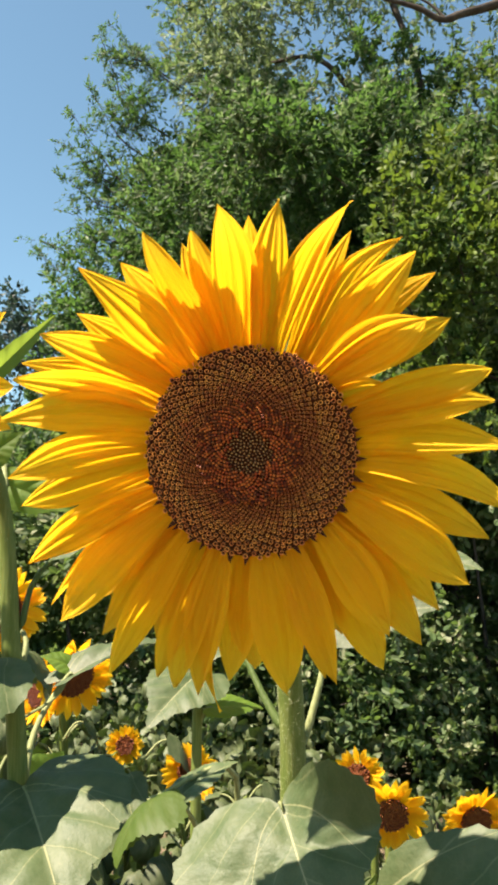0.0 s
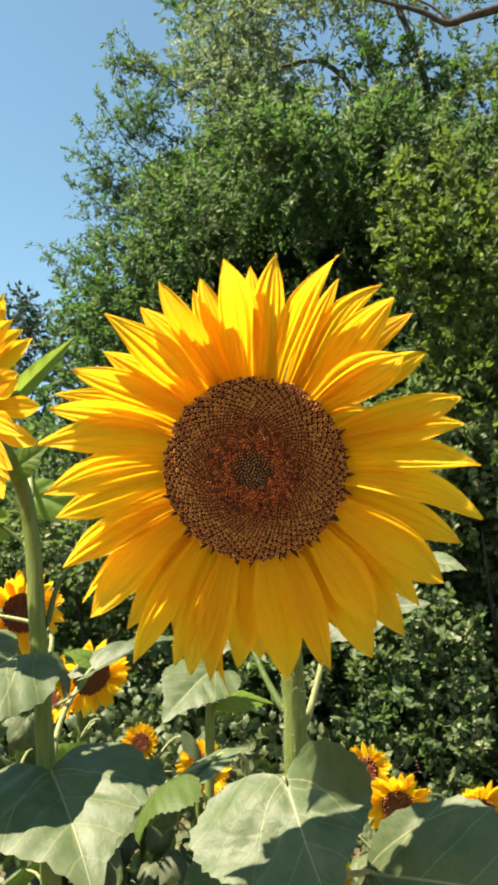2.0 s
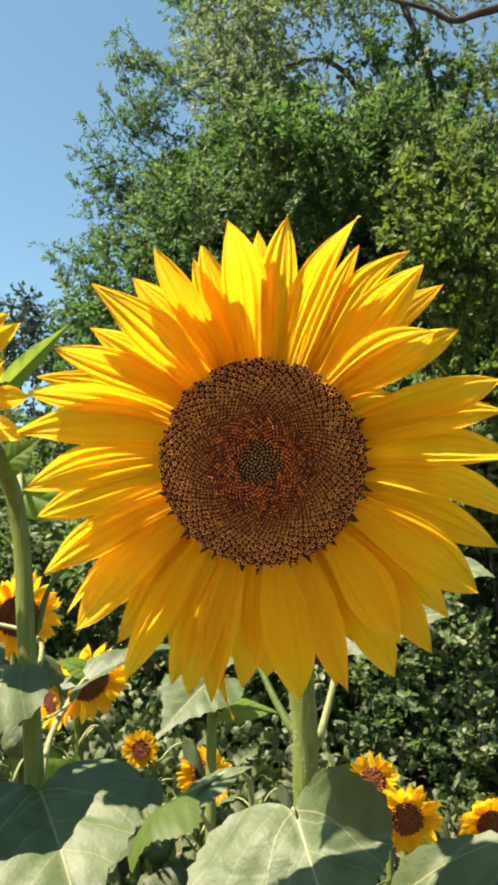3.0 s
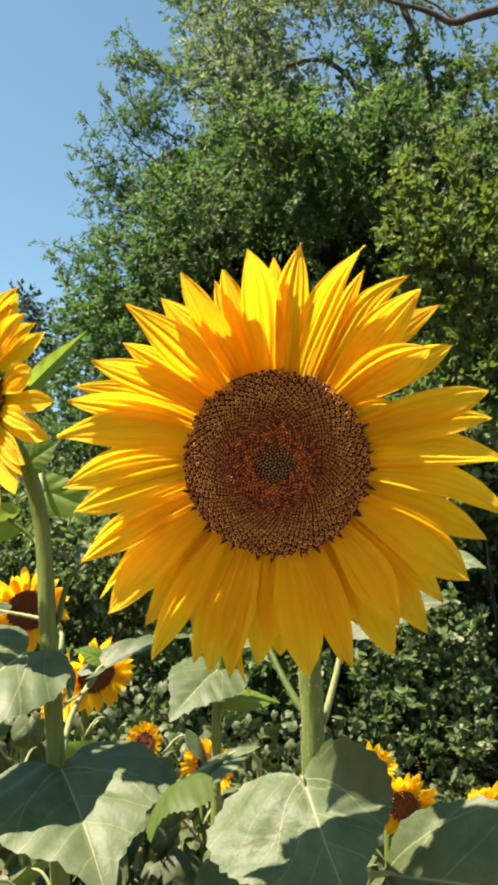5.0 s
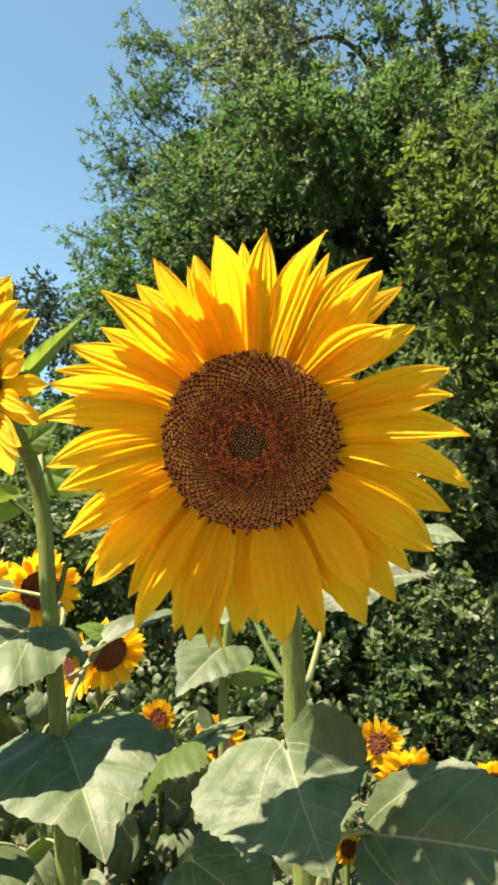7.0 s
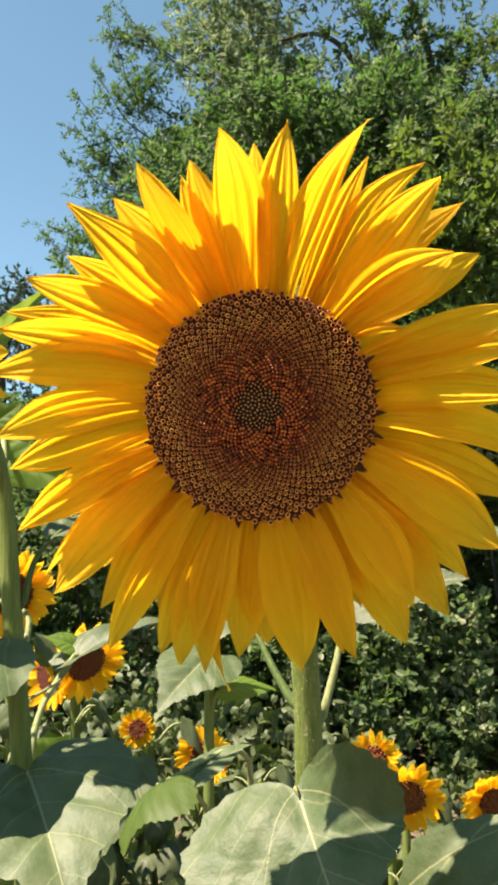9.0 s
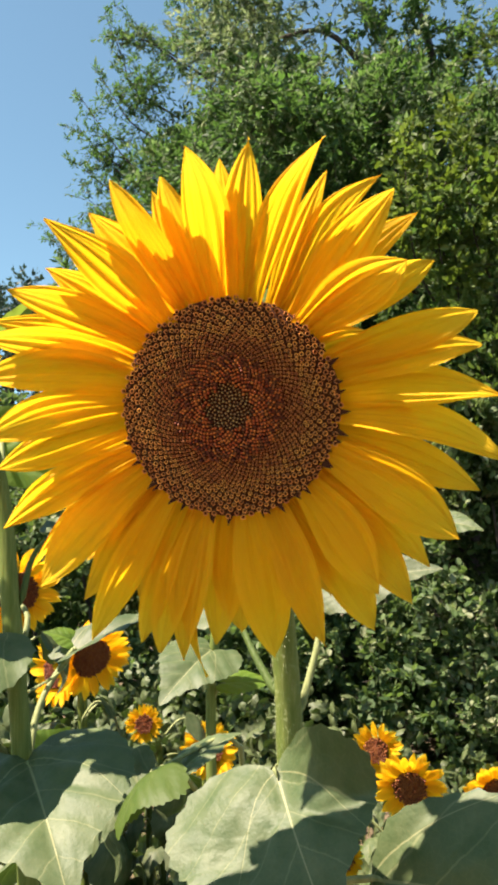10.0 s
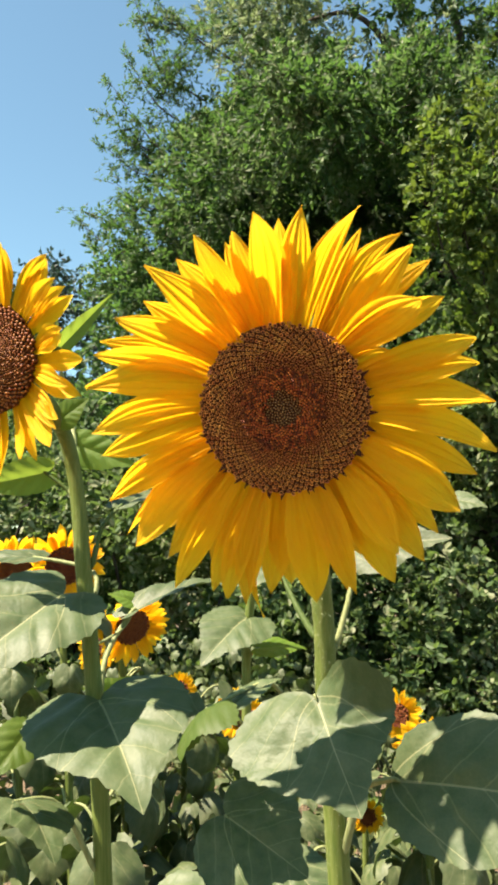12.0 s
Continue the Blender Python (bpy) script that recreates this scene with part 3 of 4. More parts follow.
def big_tree():
    tree = thing("tree", (2.2, 10.0, 0), "tall broadleaf tree with grey-green top and darker lower boughs", "tree")
    child("trunk", tube("trunk", [(2.2, 10.0, -0.1), (2.1, 10.0, 2.0), (1.9, 10.0, 4.2), (1.6, 10.1, 6.0), (1.3, 10.2, 8.2)], [0.26, 0.2, 0.14, 0.08, 0.04], BARK, 30, 12, 0.05, 3), tree)
    limb(tree, [(1.75, 9.6, 4.2), (1.3, 8.8, 6.0), (0.98, 8.0, 6.62), (0.58, 7.9, 7.03), (0.1, 8.2, 7.2)], 0.05, 0.018, 4)
    limb(tree, [(1.9, 9.7, 3.6), (1.85, 8.6, 5.9), (1.70, 8.0, 6.8), (1.44, 8.0, 7.75), (1.1, 8.1, 8.6)], 0.06, 0.022, 5)
    limb(tree, [(1.9, 9.9, 3.2), (0.3, 9.6, 4.9), (-1.2, 9.0, 5.8)], 0.05, 0.012, 6)
    limb(tree, [(1.6, 9.5, 5.0), (0.2, 9.5, 6.9), (-0.9, 9.2, 8.0)], 0.05, 0.015, 7)
    limb(tree, [(2.0, 9.8, 3.0), (0.2, 9.4, 3.6), (-1.6, 8.9, 4.4)], 0.05, 0.012, 8)
    rng = np.random.default_rng(11)
    low, high = [], []
    while len(low) + len(high) < 215:
        z = rng.uniform(2.0, 10.4)
        e = left_edge(z)
        x, y, r = rng.uniform(e, 4.8), 7.6 + 2.8 * rng.random() ** 1.5, rng.uniform(0.34, 0.72)
        x = max(x, e + r * 0.9 + 0.45)
        # open places: a dark hollow under the boughs, sky between the upper limbs
        if y < 9.9 and math.hypot((x - 0.85) / 1.05, (z - 4.7) / 0.6) < 1 + 0.3 * r:
            continue
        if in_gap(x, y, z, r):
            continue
        if z > 6.7 and x > -0.3 and rng.random() < 0.6:
            continue
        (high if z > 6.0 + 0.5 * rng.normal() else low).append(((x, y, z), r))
    for k in range(120):
        z = rng.uniform(4.2, 8.4)
        e = left_edge(z)
        x, r = rng.uniform(e + 0.3, e + 2.4), rng.uniform(0.32, 0.55)
        (high if z > 6.8 else low).append(((max(x, e + r + 0.45), rng.uniform(8.6, 10.2), z), r))
    for k in range(46):
        low.append(((rng.uniform(-0.4, 2.2), rng.uniform(6.3, 6.9), rng.uniform(4.95, 5.5)), rng.uniform(0.18, 0.34)))
    for k in range(14):
        low.append(((rng.uniform(0.9, 2.2), rng.uniform(7.3, 7.9), rng.uniform(5.8, 6.9)), rng.uniform(0.22, 0.38)))
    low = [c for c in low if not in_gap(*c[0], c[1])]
    crown(tree, low, 210, 24, 0.30, 0.082, 0.40, TREE_LEAF, 21, 0.35)
    for k in range(34):
        high.append(((rng.uniform(-0.6, 1.5), rng.uniform(7.1, 7.7), rng.uniform(6.5, 8.2)), rng.uniform(0.18, 0.34)))
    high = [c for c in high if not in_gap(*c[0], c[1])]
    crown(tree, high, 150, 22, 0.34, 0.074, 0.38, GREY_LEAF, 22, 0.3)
    # thin sprays that reach into the sky, and the longer sprigs among them
    edge = []
    for k in range(50):
        z = 4.4 + 4.0 * k / 50 + rng.normal(0, 0.1)
        edge.append(((left_edge(z) + rng.uniform(0.15, 0.6), rng.uniform(8.2, 8.8), z), rng.uniform(0.10, 0.24)))
    for x0, z0, x1, z1, full in ((-1.55, 6.83, -1.89, 7.8, 1.0), (-1.16, 7.25, -1.63, 7.76, 0.6), (-1.55, 6.38, -1.98, 7.08, 0.8), (-1.54, 5.86, -2.18, 6.78, 0.9), (-1.61, 5.73, -2.23, 6.44, 1.1), (-1.61, 5.56, -2.21, 5.97, 0.9), (-1.44, 4.95, -2.51, 5.25, 1.0), (-1.51, 5.15, -2.11, 5.56, 0.8), (-1.88, 4.67, -2.52, 5.12, 0.5), (-1.77, 5.94, -2.03, 6.16, 1.0), (-1.4, 7.4, -1.79, 7.53, 0.6), (-1.7, 5.39, -2.07, 5.21, 0.9)):
        for k in range(9):
            f = k / 8
            arch = 0.10 * math.sin(math.pi * f)
            edge.append(((x0 + (x1 - x0) * f + arch * 0.4, 8.4 + 0.06 * math.sin(9 * f), z0 + (z1 - z0) * f - arch + 0.03 * math.sin(7 * f + x0)), full * (0.115 - 0.075 * f)))
        limb(tree, [(x0 + 0.5, 8.6, z0 - 0.3), (x0, 8.4, z0), ((x0 + x1) / 2 + 0.04, 8.4, (z0 + z1) / 2 - 0.10), (x1, 8.4, z1)], 0.012, 0.003, int(40 + z0 * 10), "twig")
    crown(tree, edge, 420, 16, 0.16, 0.062, 0.30, TREE_LEAF, 23, 0.1, "crown_edge")


def bright_tree():
    tree = thing("tree", (2.9, 6.6, 0), "leafy young tree with fresh yellow-green foliage", "tree")
    child("trunk", tube("trunk", [(2.9, 6.6, -0.1), (2.8, 6.5, 1.6), (2.5, 6.3, 3.4), (2.3, 6.2, 5.2), (2.2, 6.2, 6.6)], [0.13, 0.10, 0.07, 0.04, 0.02], BARK, 26, 10, 0.05, 13), tree)
    limb(tree, [(2.55, 6.3, 3.0), (1.8, 5.9, 3.6), (1.3, 5.8, 4.2)], 0.02, 0.007, 14)
    limb(tree, [(2.5, 6.3, 3.8), (2.85, 6.1, 5.6), (2.28, 6.0, 6.165), (1.72, 6.0, 6.10), (1.50, 6.0, 6.035), (1.30, 6.0, 6.145), (1.03, 6.0, 6.24), (0.33, 6.0, 6.47)], 0.05, 0.012, 15)
    limb(tree, [(1.52, 6.0, 6.04), (1.36, 6.05, 6.25), (0.95, 6.1, 6.5)], 0.014, 0.006, 17)
    limb(tree, [(2.7, 6.5, 2.2), (1.9, 6.0, 2.9), (1.0, 5.9, 3.3)], 0.02, 0.007, 16)
    rng = np.random.default_rng(31)
    body, fresh = [], []
    for k in range(84):
        z = rng.uniform(2.2, 4.7)
        x = rng.uniform(np.interp(z, [2.2, 3.2, 3.8, 4.3, 4.7], [0.75, 0.95, 0.95, 1.25, 1.7]), 3.6)
        body.append(((x + 0.25, rng.uniform(5.9, 7.2), z), rng.uniform(0.25, 0.5)))
    for k in range(28):
        z = rng.uniform(2.6, 4.45)
        x = np.interp(z, [2.6, 3.4, 4.0, 4.45], [1.05, 1.05, 0.95, 1.0]) + abs(rng.normal(0, 0.8))
        fresh.append(((x, rng.uniform(5.4, 6.2), z), rng.uniform(0.10, 0.24)))
    crown(tree, body, 170, 18, 0.26, 0.064, 0.5, TREE_LEAF, 32, 0.35)
    crown(tree, fresh, 330, 18, 0.30, 0.062, 0.55, BRIGHT_LEAF, 34, 0.1, "fresh_growth", True)
    # upright young shoots
    shoots = []
    for x, z0, z1 in ((0.96, 3.6, 4.62), (1.16, 3.5, 4.34), (1.40, 3.71, 4.75), (1.66, 3.62, 4.53), (1.28, 3.0, 3.7)):
        for k in range(12):
            f = k / 11
            shoots.append(((x + 0.04 * math.sin(5 * f + x * 9), 5.6 + 0.05 * math.cos(4 * f + x), z0 + (z1 - z0) * f), 0.095 - 0.065 * f))
        limb(tree, [(x + 0.5, 6.2, z0 - 0.5), (x + 0.05, 5.65, z0), (x, 5.6, z1)], 0.012, 0.003, int(60 + 10 * x), "shoot")
    crown(tree, shoots, 420, 14, 0.13, 0.062, 0.5, SHOOT_LEAF, 35, 0.0, "shoot_foliage", True)
    top = [((rng.uniform(1.9, 3.8), rng.uniform(5.8, 7.0), rng.uniform(5.4, 7.6)), rng.uniform(0.25, 0.5)) for k in range(20)]
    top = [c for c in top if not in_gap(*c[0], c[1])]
    crown(tree, top, 150, 20, 0.28, 0.060, 0.5, BRIGHT_LEAF, 33, 0.35)


def hedge():
    rng = np.random.default_rng(41)
    bush = thing("hedge", (1.0, 5.9, 0), "dense dark green hedge of small glossy leaves", "hedge")
    for k in range(14):
        x = -3.6 + 0.58 * k
        limb(bush, [(x, 6.2, -0.05), (x + rng.normal(0, 0.1), 6.1, 0.8), (x + rng.normal(0, 0.25), 6.0, 1.9)], 0.03, 0.008, 50 + k, "stem")
    clumps = []
    for k in range(520):
        x = rng.uniform(-4.2, 4.6)
        top = np.interp(x, [-4.2, -1.5, 0.2, 0.9, 1.6, 4.6], [2.3, 2.0, 2.2, 3.0, 3.5, 3.6])
        z = rng.uniform(0.1, top if k % 3 else 1.2)
        clumps.append(((x, 5.35 + rng.uniform(0, 1.5) + 0.12 * z, z), rng.uniform(0.2, 0.42)))
    clumps = [c for c in clumps if c[0][1] < 6.5 + 0.12 * c[0][2]]
    crown(bush, clumps, 200, 16, 0.2, 0.064, 0.58, HEDGE_LEAF, 42, 0.3, "foliage", True)
    back = [((rng.uniform(-6.5, 5.0), rng.uniform(6.9, 7.6), rng.uniform(0.1, 2.6)), rng.uniform(0.3, 0.5)) for k in range(210)]
    crown(bush, back, 110, 14, 0.24, 0.085, 0.6, HEDGE_LEAF, 43, 0.3, "inner_foliage")


def backing_foliage():
    """Foliage added behind the trees to close the view and keep the hollow dark."""
    rng = np.random.default_rng(61)
    wood = thing("woodland", (3.0, 13.0, 0), "added dense foliage closing the view behind the trees", "woodland", "", "stuff")
    clumps = []
    for k in range(300):
        x = rng.uniform(-2.2, 9)
        z = rng.uniform(0.4, min(7.6, 4.8 + 1.6 * (x + 2.2)))
        clumps.append(((x, rng.uniform(12.0, 14.0), z), rng.uniform(0.6, 1.0)))
    for k in range(150):
        clumps.append(((rng.uniform(-0.4, 4.5), rng.uniform(11.0, 12.4), rng.uniform(3.2, 7.2)), rng.uniform(0.6, 0.9)))
    for k in range(70):
        clumps.append(((rng.uniform(-7.5, -1.5), rng.uniform(11.5, 13.0), rng.uniform(0.3, 3.4)), rng.uniform(0.6, 1.0)))
    crown(wood, clumps, 50, 9, 0.5, 0.19, 0.5, HEDGE_LEAF, 62, 0.3, "foliage")
    for k in range(7):
        x = -1.0 + 1.5 * k
        limb(wood, [(x, 13, -0.1), (x + 0.2, 13, 3), (x - 0.2, 13, 7)], 0.16, 0.05, 70 + k, "trunk")


def far_tree(at, height, spread, seed):
    rng = np.random.default_rng(seed)
    tree = thing("tree", at, "distant round-crowned tree against the sky", "tree", "distant trees")
    x, y, z = at
    child("trunk", tube("trunk", [(x, y, -0.1), (x + 0.1, y, height * 0.5), (x, y, height * 0.9)], [0.3, 0.2, 0.06], BARK, 16, 9, 0.05, seed), tree)
    clumps = []
    for k in range(46):
        d = rng.normal(size=3)
        d /= np.linalg.norm(d)
        clumps.append(((x + d[0] * spread * 0.8, y + d[1] * spread * 0.8, height * 0.62 + d[2] * height * 0.33), rng.uniform(0.5, 1.0)))
    crown(tree, clumps, 36, 14, 0.55, 0.19, 0.5, FAR_LEAF, seed + 1, 0.3)


big_tree()
bright_tree()
hedge()
backing_foliage()
far_tree((-8.9, 25.0, 0), 11.2, 2.4, 81)
far_tree((-12.2, 27.0, 0), 9.6, 3.0, 83)
far_tree((-5.2, 24.0, 0), 7.6, 2.6, 85)


# ---- the tall sunflower ----
FACE = Vector((-0.068, -0.976, -0.208)).normalized()
HEAD = head_pose((0.0035, 0.437, 1.613), FACE)
# where each petal points (degrees from the flower's right, counted over its top), how far its tip lies from the middle and its width (mm)
PETALS_FRONT = [(80, 130, 19), (98, 126, 23), (112, 128, 19), (129, 128, 25), (147, 124, 20), (161, 130, 19), (170, 130, 27), (-177, 129, 24), (-154, 135, 22), (-140, 140, 25), (-124, 147, 20), (-104, 141, 23), (-83, 138, 27), (-71, 137, 21), (-54, 126, 27), (-33, 136, 28), (-18, 140, 22), (7, 131, 19), (18, 132, 20), (37, 114, 28), (46, 133, 25), (65, 135, 17)]
PETALS_BACK = [(86, 124, 17), (101, 122, 18), (108, 118, 18), (122, 121, 24), (138, 119, 21), (157, 132, 18), (-168, 131, 22), (-144, 141, 15), (-131, 134, 22), (-114, 140, 16), (-109, 140, 19), (-97, 133, 26), (-98, 146, 9), (-73, 135, 20), (-60, 143, 24), (-50, 140, 24), (-41, 134, 23), (-24, 136, 22), (-3, 139, 23), (31, 128, 19), (42, 137, 18), (52, 137, 17), (61, 128, 14)]
PETALS_FILL = [(118, 84, 18), (134, 84, 20), (153, 88, 20), (179, 114, 22), (-161, 112, 20), (-149, 112, 20), (-137, 118, 20), (-128, 120, 20), (-119, 122, 20), (-91, 124, 26), (-79, 116, 20), (-66, 118, 20), (-46, 112, 20), (-29, 112, 20), (-9, 104, 20), (14, 92, 18), (60, 80, 16), (92, 80, 16), (27, 84, 18)]
# tips that bend aside, by the petal's degrees
HOOKS = {52: 0.13, 65: 0.10, -18: 0.06, 18: -0.03, 98: -0.05, 80: 0.02, -98: -0.15}


def tall_sunflower():
    plant = thing("sunflower", (0.05, 0.58, 0), "tall sunflower in full bloom with yellow petals and brown disc", "sunflower")
    rng = np.random.default_rng(5)
    spine = [(0.05, 0.585, -0.02), (0.042, 0.58, 0.6), (0.036, 0.577, 1.1), (0.033, 0.575, 1.259), (0.028, 0.57, 1.372), (0.027, 0.562, 1.453), (0.022, 0.548, 1.53), (0.012, 0.515, 1.592), (0.004, 0.472, 1.618)]
    child("stem", tube("stem", spine, [0.0130, 0.0110, 0.0098, 0.0094, 0.0090, 0.0086, 0.0084, 0.0092, 0.013], STEM, 70, 16, 0.012, 2), plant)
    child("stem_fuzz", hairs("stem_fuzz", spine[3:8], 0.0089, 5200, 6), plant, None, kind="stuff")
    receptacle(plant, HEAD, 0.058, 24, 7)
    for layer, rows in enumerate((PETALS_FRONT, PETALS_BACK, PETALS_FILL)):
        for k, (deg, tip, wide) in enumerate(rows):
            base = 0.050 if layer < 2 else 0.046
            up = math.sin(radians(deg))
            length = tip / 1000 - base
            # the tips of side petals sag; those at the top lean forwards
            sag = radians(7.0 * math.cos(radians(deg)) + rng.normal(0, 1.5))
            rise = 0.026 + 0.016 * up - 0.004 * layer - 0.011 * layer * max(0.0, up) + rng.normal(0, 0.0025)
            fold = 1.5 if deg in (-154, -144) else 0.5 * rng.random()
            hook = HOOKS.get(deg, 0.0)
            bend = math.tan(sag) * tip / 1000 / length
            aim = deg + math.degrees(sag) + math.degrees(hook * length * 1000 / tip)
            shape = petal_mesh(length, wide / 1000 * (1.04 + 0.02 * max(0.0, -up)), rise, rng.normal(0.0, 0.003), rng.uniform(0.0, 0.004), rng.normal(0, 0.3), 100 + k + 60 * layer, fold=fold, hook=hook, ridge=2.2 if deg in (-154, -144) else 1.0 + 0.6 * max(0.0, up) - 0.5 * max(0.0, -up), bend=bend)
            child("petal", shape, plant, HEAD @ Matrix.Rotation(radians(aim - 90), 4, "Z") @ pose(0, base, -0.001 - 0.005 * layer - 0.0014 * (k % 3), 0, {-18: -30, -3: -20, 7: -16, -24: -16}.get(deg, rng.normal(0, 6)), 0))
    disc_part(plant, HEAD, 0.0595, 0.011, 0.0018, 0.0038, 300, 8)
    # leaves: stalk end, tip, facing, width
    add_leaf(plant, (0.018, 0.529, 1.405), (0.046, 0.462, 1.34), (-0.26, -0.76, 0.60), 0.132, (0.03, 0.566, 1.36), (0.022, 0.552, 1.388), 0.02, 0.4, 0.02, 0.026, 3, LEAF, "large pale heart-shaped leaf dappled with petal shadows", 0.0, 0.0018, skew=0.16, lobe=0.56)
    add_leaf(plant, (0.072, 0.522, 1.345), (0.195, 0.462, 1.345), (-0.05, -0.88, 0.46), 0.110, (0.036, 0.570, 1.27), (0.052, 0.555, 1.325), 0.16, 0.5, 0.15, 0.02, 4, LEAF, "dark green leaf with lit streaks along its veins", ears=0.1)
    add_leaf(plant, (0.054, 0.61, 1.512), (0.134, 0.585, 1.522), (-0.2, -0.8, 0.6), 0.054, (0.033, 0.571, 1.425), (0.050, 0.590, 1.478), 0.1, 0.3, 0.2, 0.012, 6, stalk_r=0.0023)
    add_leaf(plant, (0.139, 0.620, 1.557), (0.170, 0.600, 1.548), (-0.2, -0.6, 0.75), 0.026, (0.018, 0.537, 1.552), (0.08, 0.60, 1.56), 0.1, 0.3, 0.2, 0.012, 10)
    add_leaf(plant, (-0.012, 0.61, 1.50), (-0.07, 0.68, 1.50), (0, -0.5, 0.85), 0.09, (0.022, 0.568, 1.44), (0.006, 0.585, 1.465), 0.1, 0.5, 0.2, 0.012, 7, stalk_r=0.0026, stalk=DARK_STALK)
    add_leaf(plant, (0.075, 0.61, 1.17), (0.16, 0.60, 1.10), (0.1, -0.5, 0.85), 0.15, (0.037, 0.58, 1.10), None, 0.2, 0.8, 0.2, 0.015, 8)
    add_leaf(plant, (-0.03, 0.63, 1.12), (-0.12, 0.58, 1.04), (-0.1, -0.5, 0.85), 0.16, (0.037, 0.58, 1.03), None, 0.2, 0.8, 0.2, 0.015, 9)


def generic_head(plant, m, radius, tip, petals, seed, shapes, coarse, singles=0, broad=1.0):
    rng = np.random.default_rng(seed)
    for k in range(petals):
        layer = k % 2
        deg = 360 * k / petals + rng.normal(0, 3.5)
        s = (tip / 0.135) * rng.uniform(0.9, 1.08)
        pm = m @ Matrix.Rotation(radians(deg), 4, "Z") @ pose(0, radius * 0.86, -0.001 - 0.004 * layer, rng.normal(2, 7), rng.normal(0, 10), 0) @ Matrix.Diagonal((s * broad, s, s, 1))
        child("petal", shapes[int(rng.integers(len(shapes)))], plant, pm)
    disc_part(plant, m, radius, 0.2 * radius, coarse * 0.6, coarse, singles, seed)
    receptacle(plant, m, radius, 14, seed + 1)


SHAPES = [petal_mesh(0.084, 0.024, 0.02 + 0.006 * math.sin(k * 2.1), 0.006 * math.cos(k * 3.3), 0.003, 0.35 * math.sin(k * 5.0), 300 + k, 15, 13, 0.4, 0.08 * math.sin(k * 7.0)) for k in range(6)]


def neighbour_sunflower():
    plant = thing("sunflower", (-0.2, 0.81, 0), "neighbouring sunflower with yellow petals turned to the camera", "sunflower")
    spine = [(-0.2, 0.81, -0.02), (-0.205, 0.805, 0.7), (-0.219, 0.80, 1.180), (-0.228, 0.80, 1.347), (-0.242, 0.80, 1.501), (-0.252, 0.80, 1.60), (-0.269, 0.790, 1.665), (-0.298, 0.745, 1.712)]
    child("stem", tube("stem", spine, [0.013, 0.0108, 0.0100, 0.0096, 0.0092, 0.0086, 0.0088, 0.013], STEM, 60, 14, 0.012, 12), plant)
    child("stem_fuzz", hairs("stem_fuzz", spine[2:7], 0.0093, 2400, 16), plant, None, kind="stuff")
    generic_head(plant, head_pose((-0.316, 0.712, 1.722), (-0.30, -0.93, -0.15)), 0.059, 0.118, 40, 17, SHAPES, 0.0042)
    add_leaf(plant, (-0.218, 0.785, 1.352), (-0.146, 0.665, 1.276), (0.18, -0.72, 0.67), 0.180, (-0.228, 0.80, 1.30), (-0.215, 0.80, 1.34), 0.25, 0.7, 0.15, 0.012, 21, LEAF, "broad dark green leaf half in shadow")
    add_leaf(plant, (-0.254, 0.765, 1.468), (-0.332, 0.665, 1.388), (0.1, -0.65, 0.75), 0.135, (-0.234, 0.80, 1.43), None, 0.2, 0.6, 0.2, 0.014, 22)
    add_leaf(plant, (-0.312, 0.85, 1.508), (-0.395, 0.82, 1.498), (0, -0.3, 1.0), 0.06, (-0.234, 0.80, 1.44), (-0.238, 0.83, 1.49), 0.2, 0.5, 0.2, 0.014, 23)
    add_leaf(plant, (-0.290, 0.81, 1.607), (-0.368, 0.79, 1.590), (0.2, -0.85, -0.05), 0.044, (-0.236, 0.80, 1.50), (-0.252, 0.81, 1.57), 0.2, 0.4, 0.2, 0.012, 24, LEAF_BACKLIT, stalk=DARK_STALK)
    add_leaf(plant, (-0.284, 0.83, 1.757), (-0.216, 0.83, 1.825), (0.45, -0.85, 0.1), 0.023, (-0.252, 0.80, 1.63), (-0.27, 0.84, 1.68), 0.35, 0.2, 0.2, 0.01, 25, LEAF_BACKLIT)
    add_leaf(plant, (-0.262, 0.83, 1.642), (-0.188, 0.83, 1.614), (0.2, -0.85, 0.0), 0.046, (-0.258, 0.800, 1.579), (-0.258, 0.820, 1.605), 0.15, 0.3, 0.2, 0.01, 26, LEAF_BACKLIT)
    add_leaf(plant, (-0.206, 0.885, 1.439), (-0.09, 0.93, 1.472), (0.0, -0.22, 1.0), 0.06, (-0.226, 0.80, 1.325), (-0.228, 0.848, 1.39), 0.3, 0.6, 0.2, 0.012, 27, None, "", 0.0, 0.0032)
    add_leaf(plant, (-0.150, 0.90, 1.330), (-0.175, 0.84, 1.25), (0.1, -0.75, 0.6), 0.075, (-0.222, 0.80, 1.29), (-0.18, 0.87, 1.32), 0.15, 0.6, 0.2, 0.012, 30)
    add_leaf(plant, (-0.14, 0.78, 1.10), (-0.05, 0.74, 1.02), (0, -0.5, 0.85), 0.17, (-0.212, 0.80, 1.04), None, 0.2, 0.8, 0.2, 0.015, 28)
    add_leaf(plant, (-0.286, 0.72, 1.267), (-0.228, 0.66, 1.231), (0.78, -0.62, 0.05), 0.10, (-0.222, 0.80, 1.16), None, 0.2, 0.8, 0.2, 0.015, 29)
    add_leaf(plant, (-0.204, 0.900, 1.449), (-0.236, 0.890, 1.461), (0.1, -0.6, 0.75), 0.03, (-0.240, 0.810, 1.404), (-0.212, 0.870, 1.422), 0.2, 0.4, 0.2, 0.012, 31, LEAF_BACKLIT, stalk_r=0.0014)
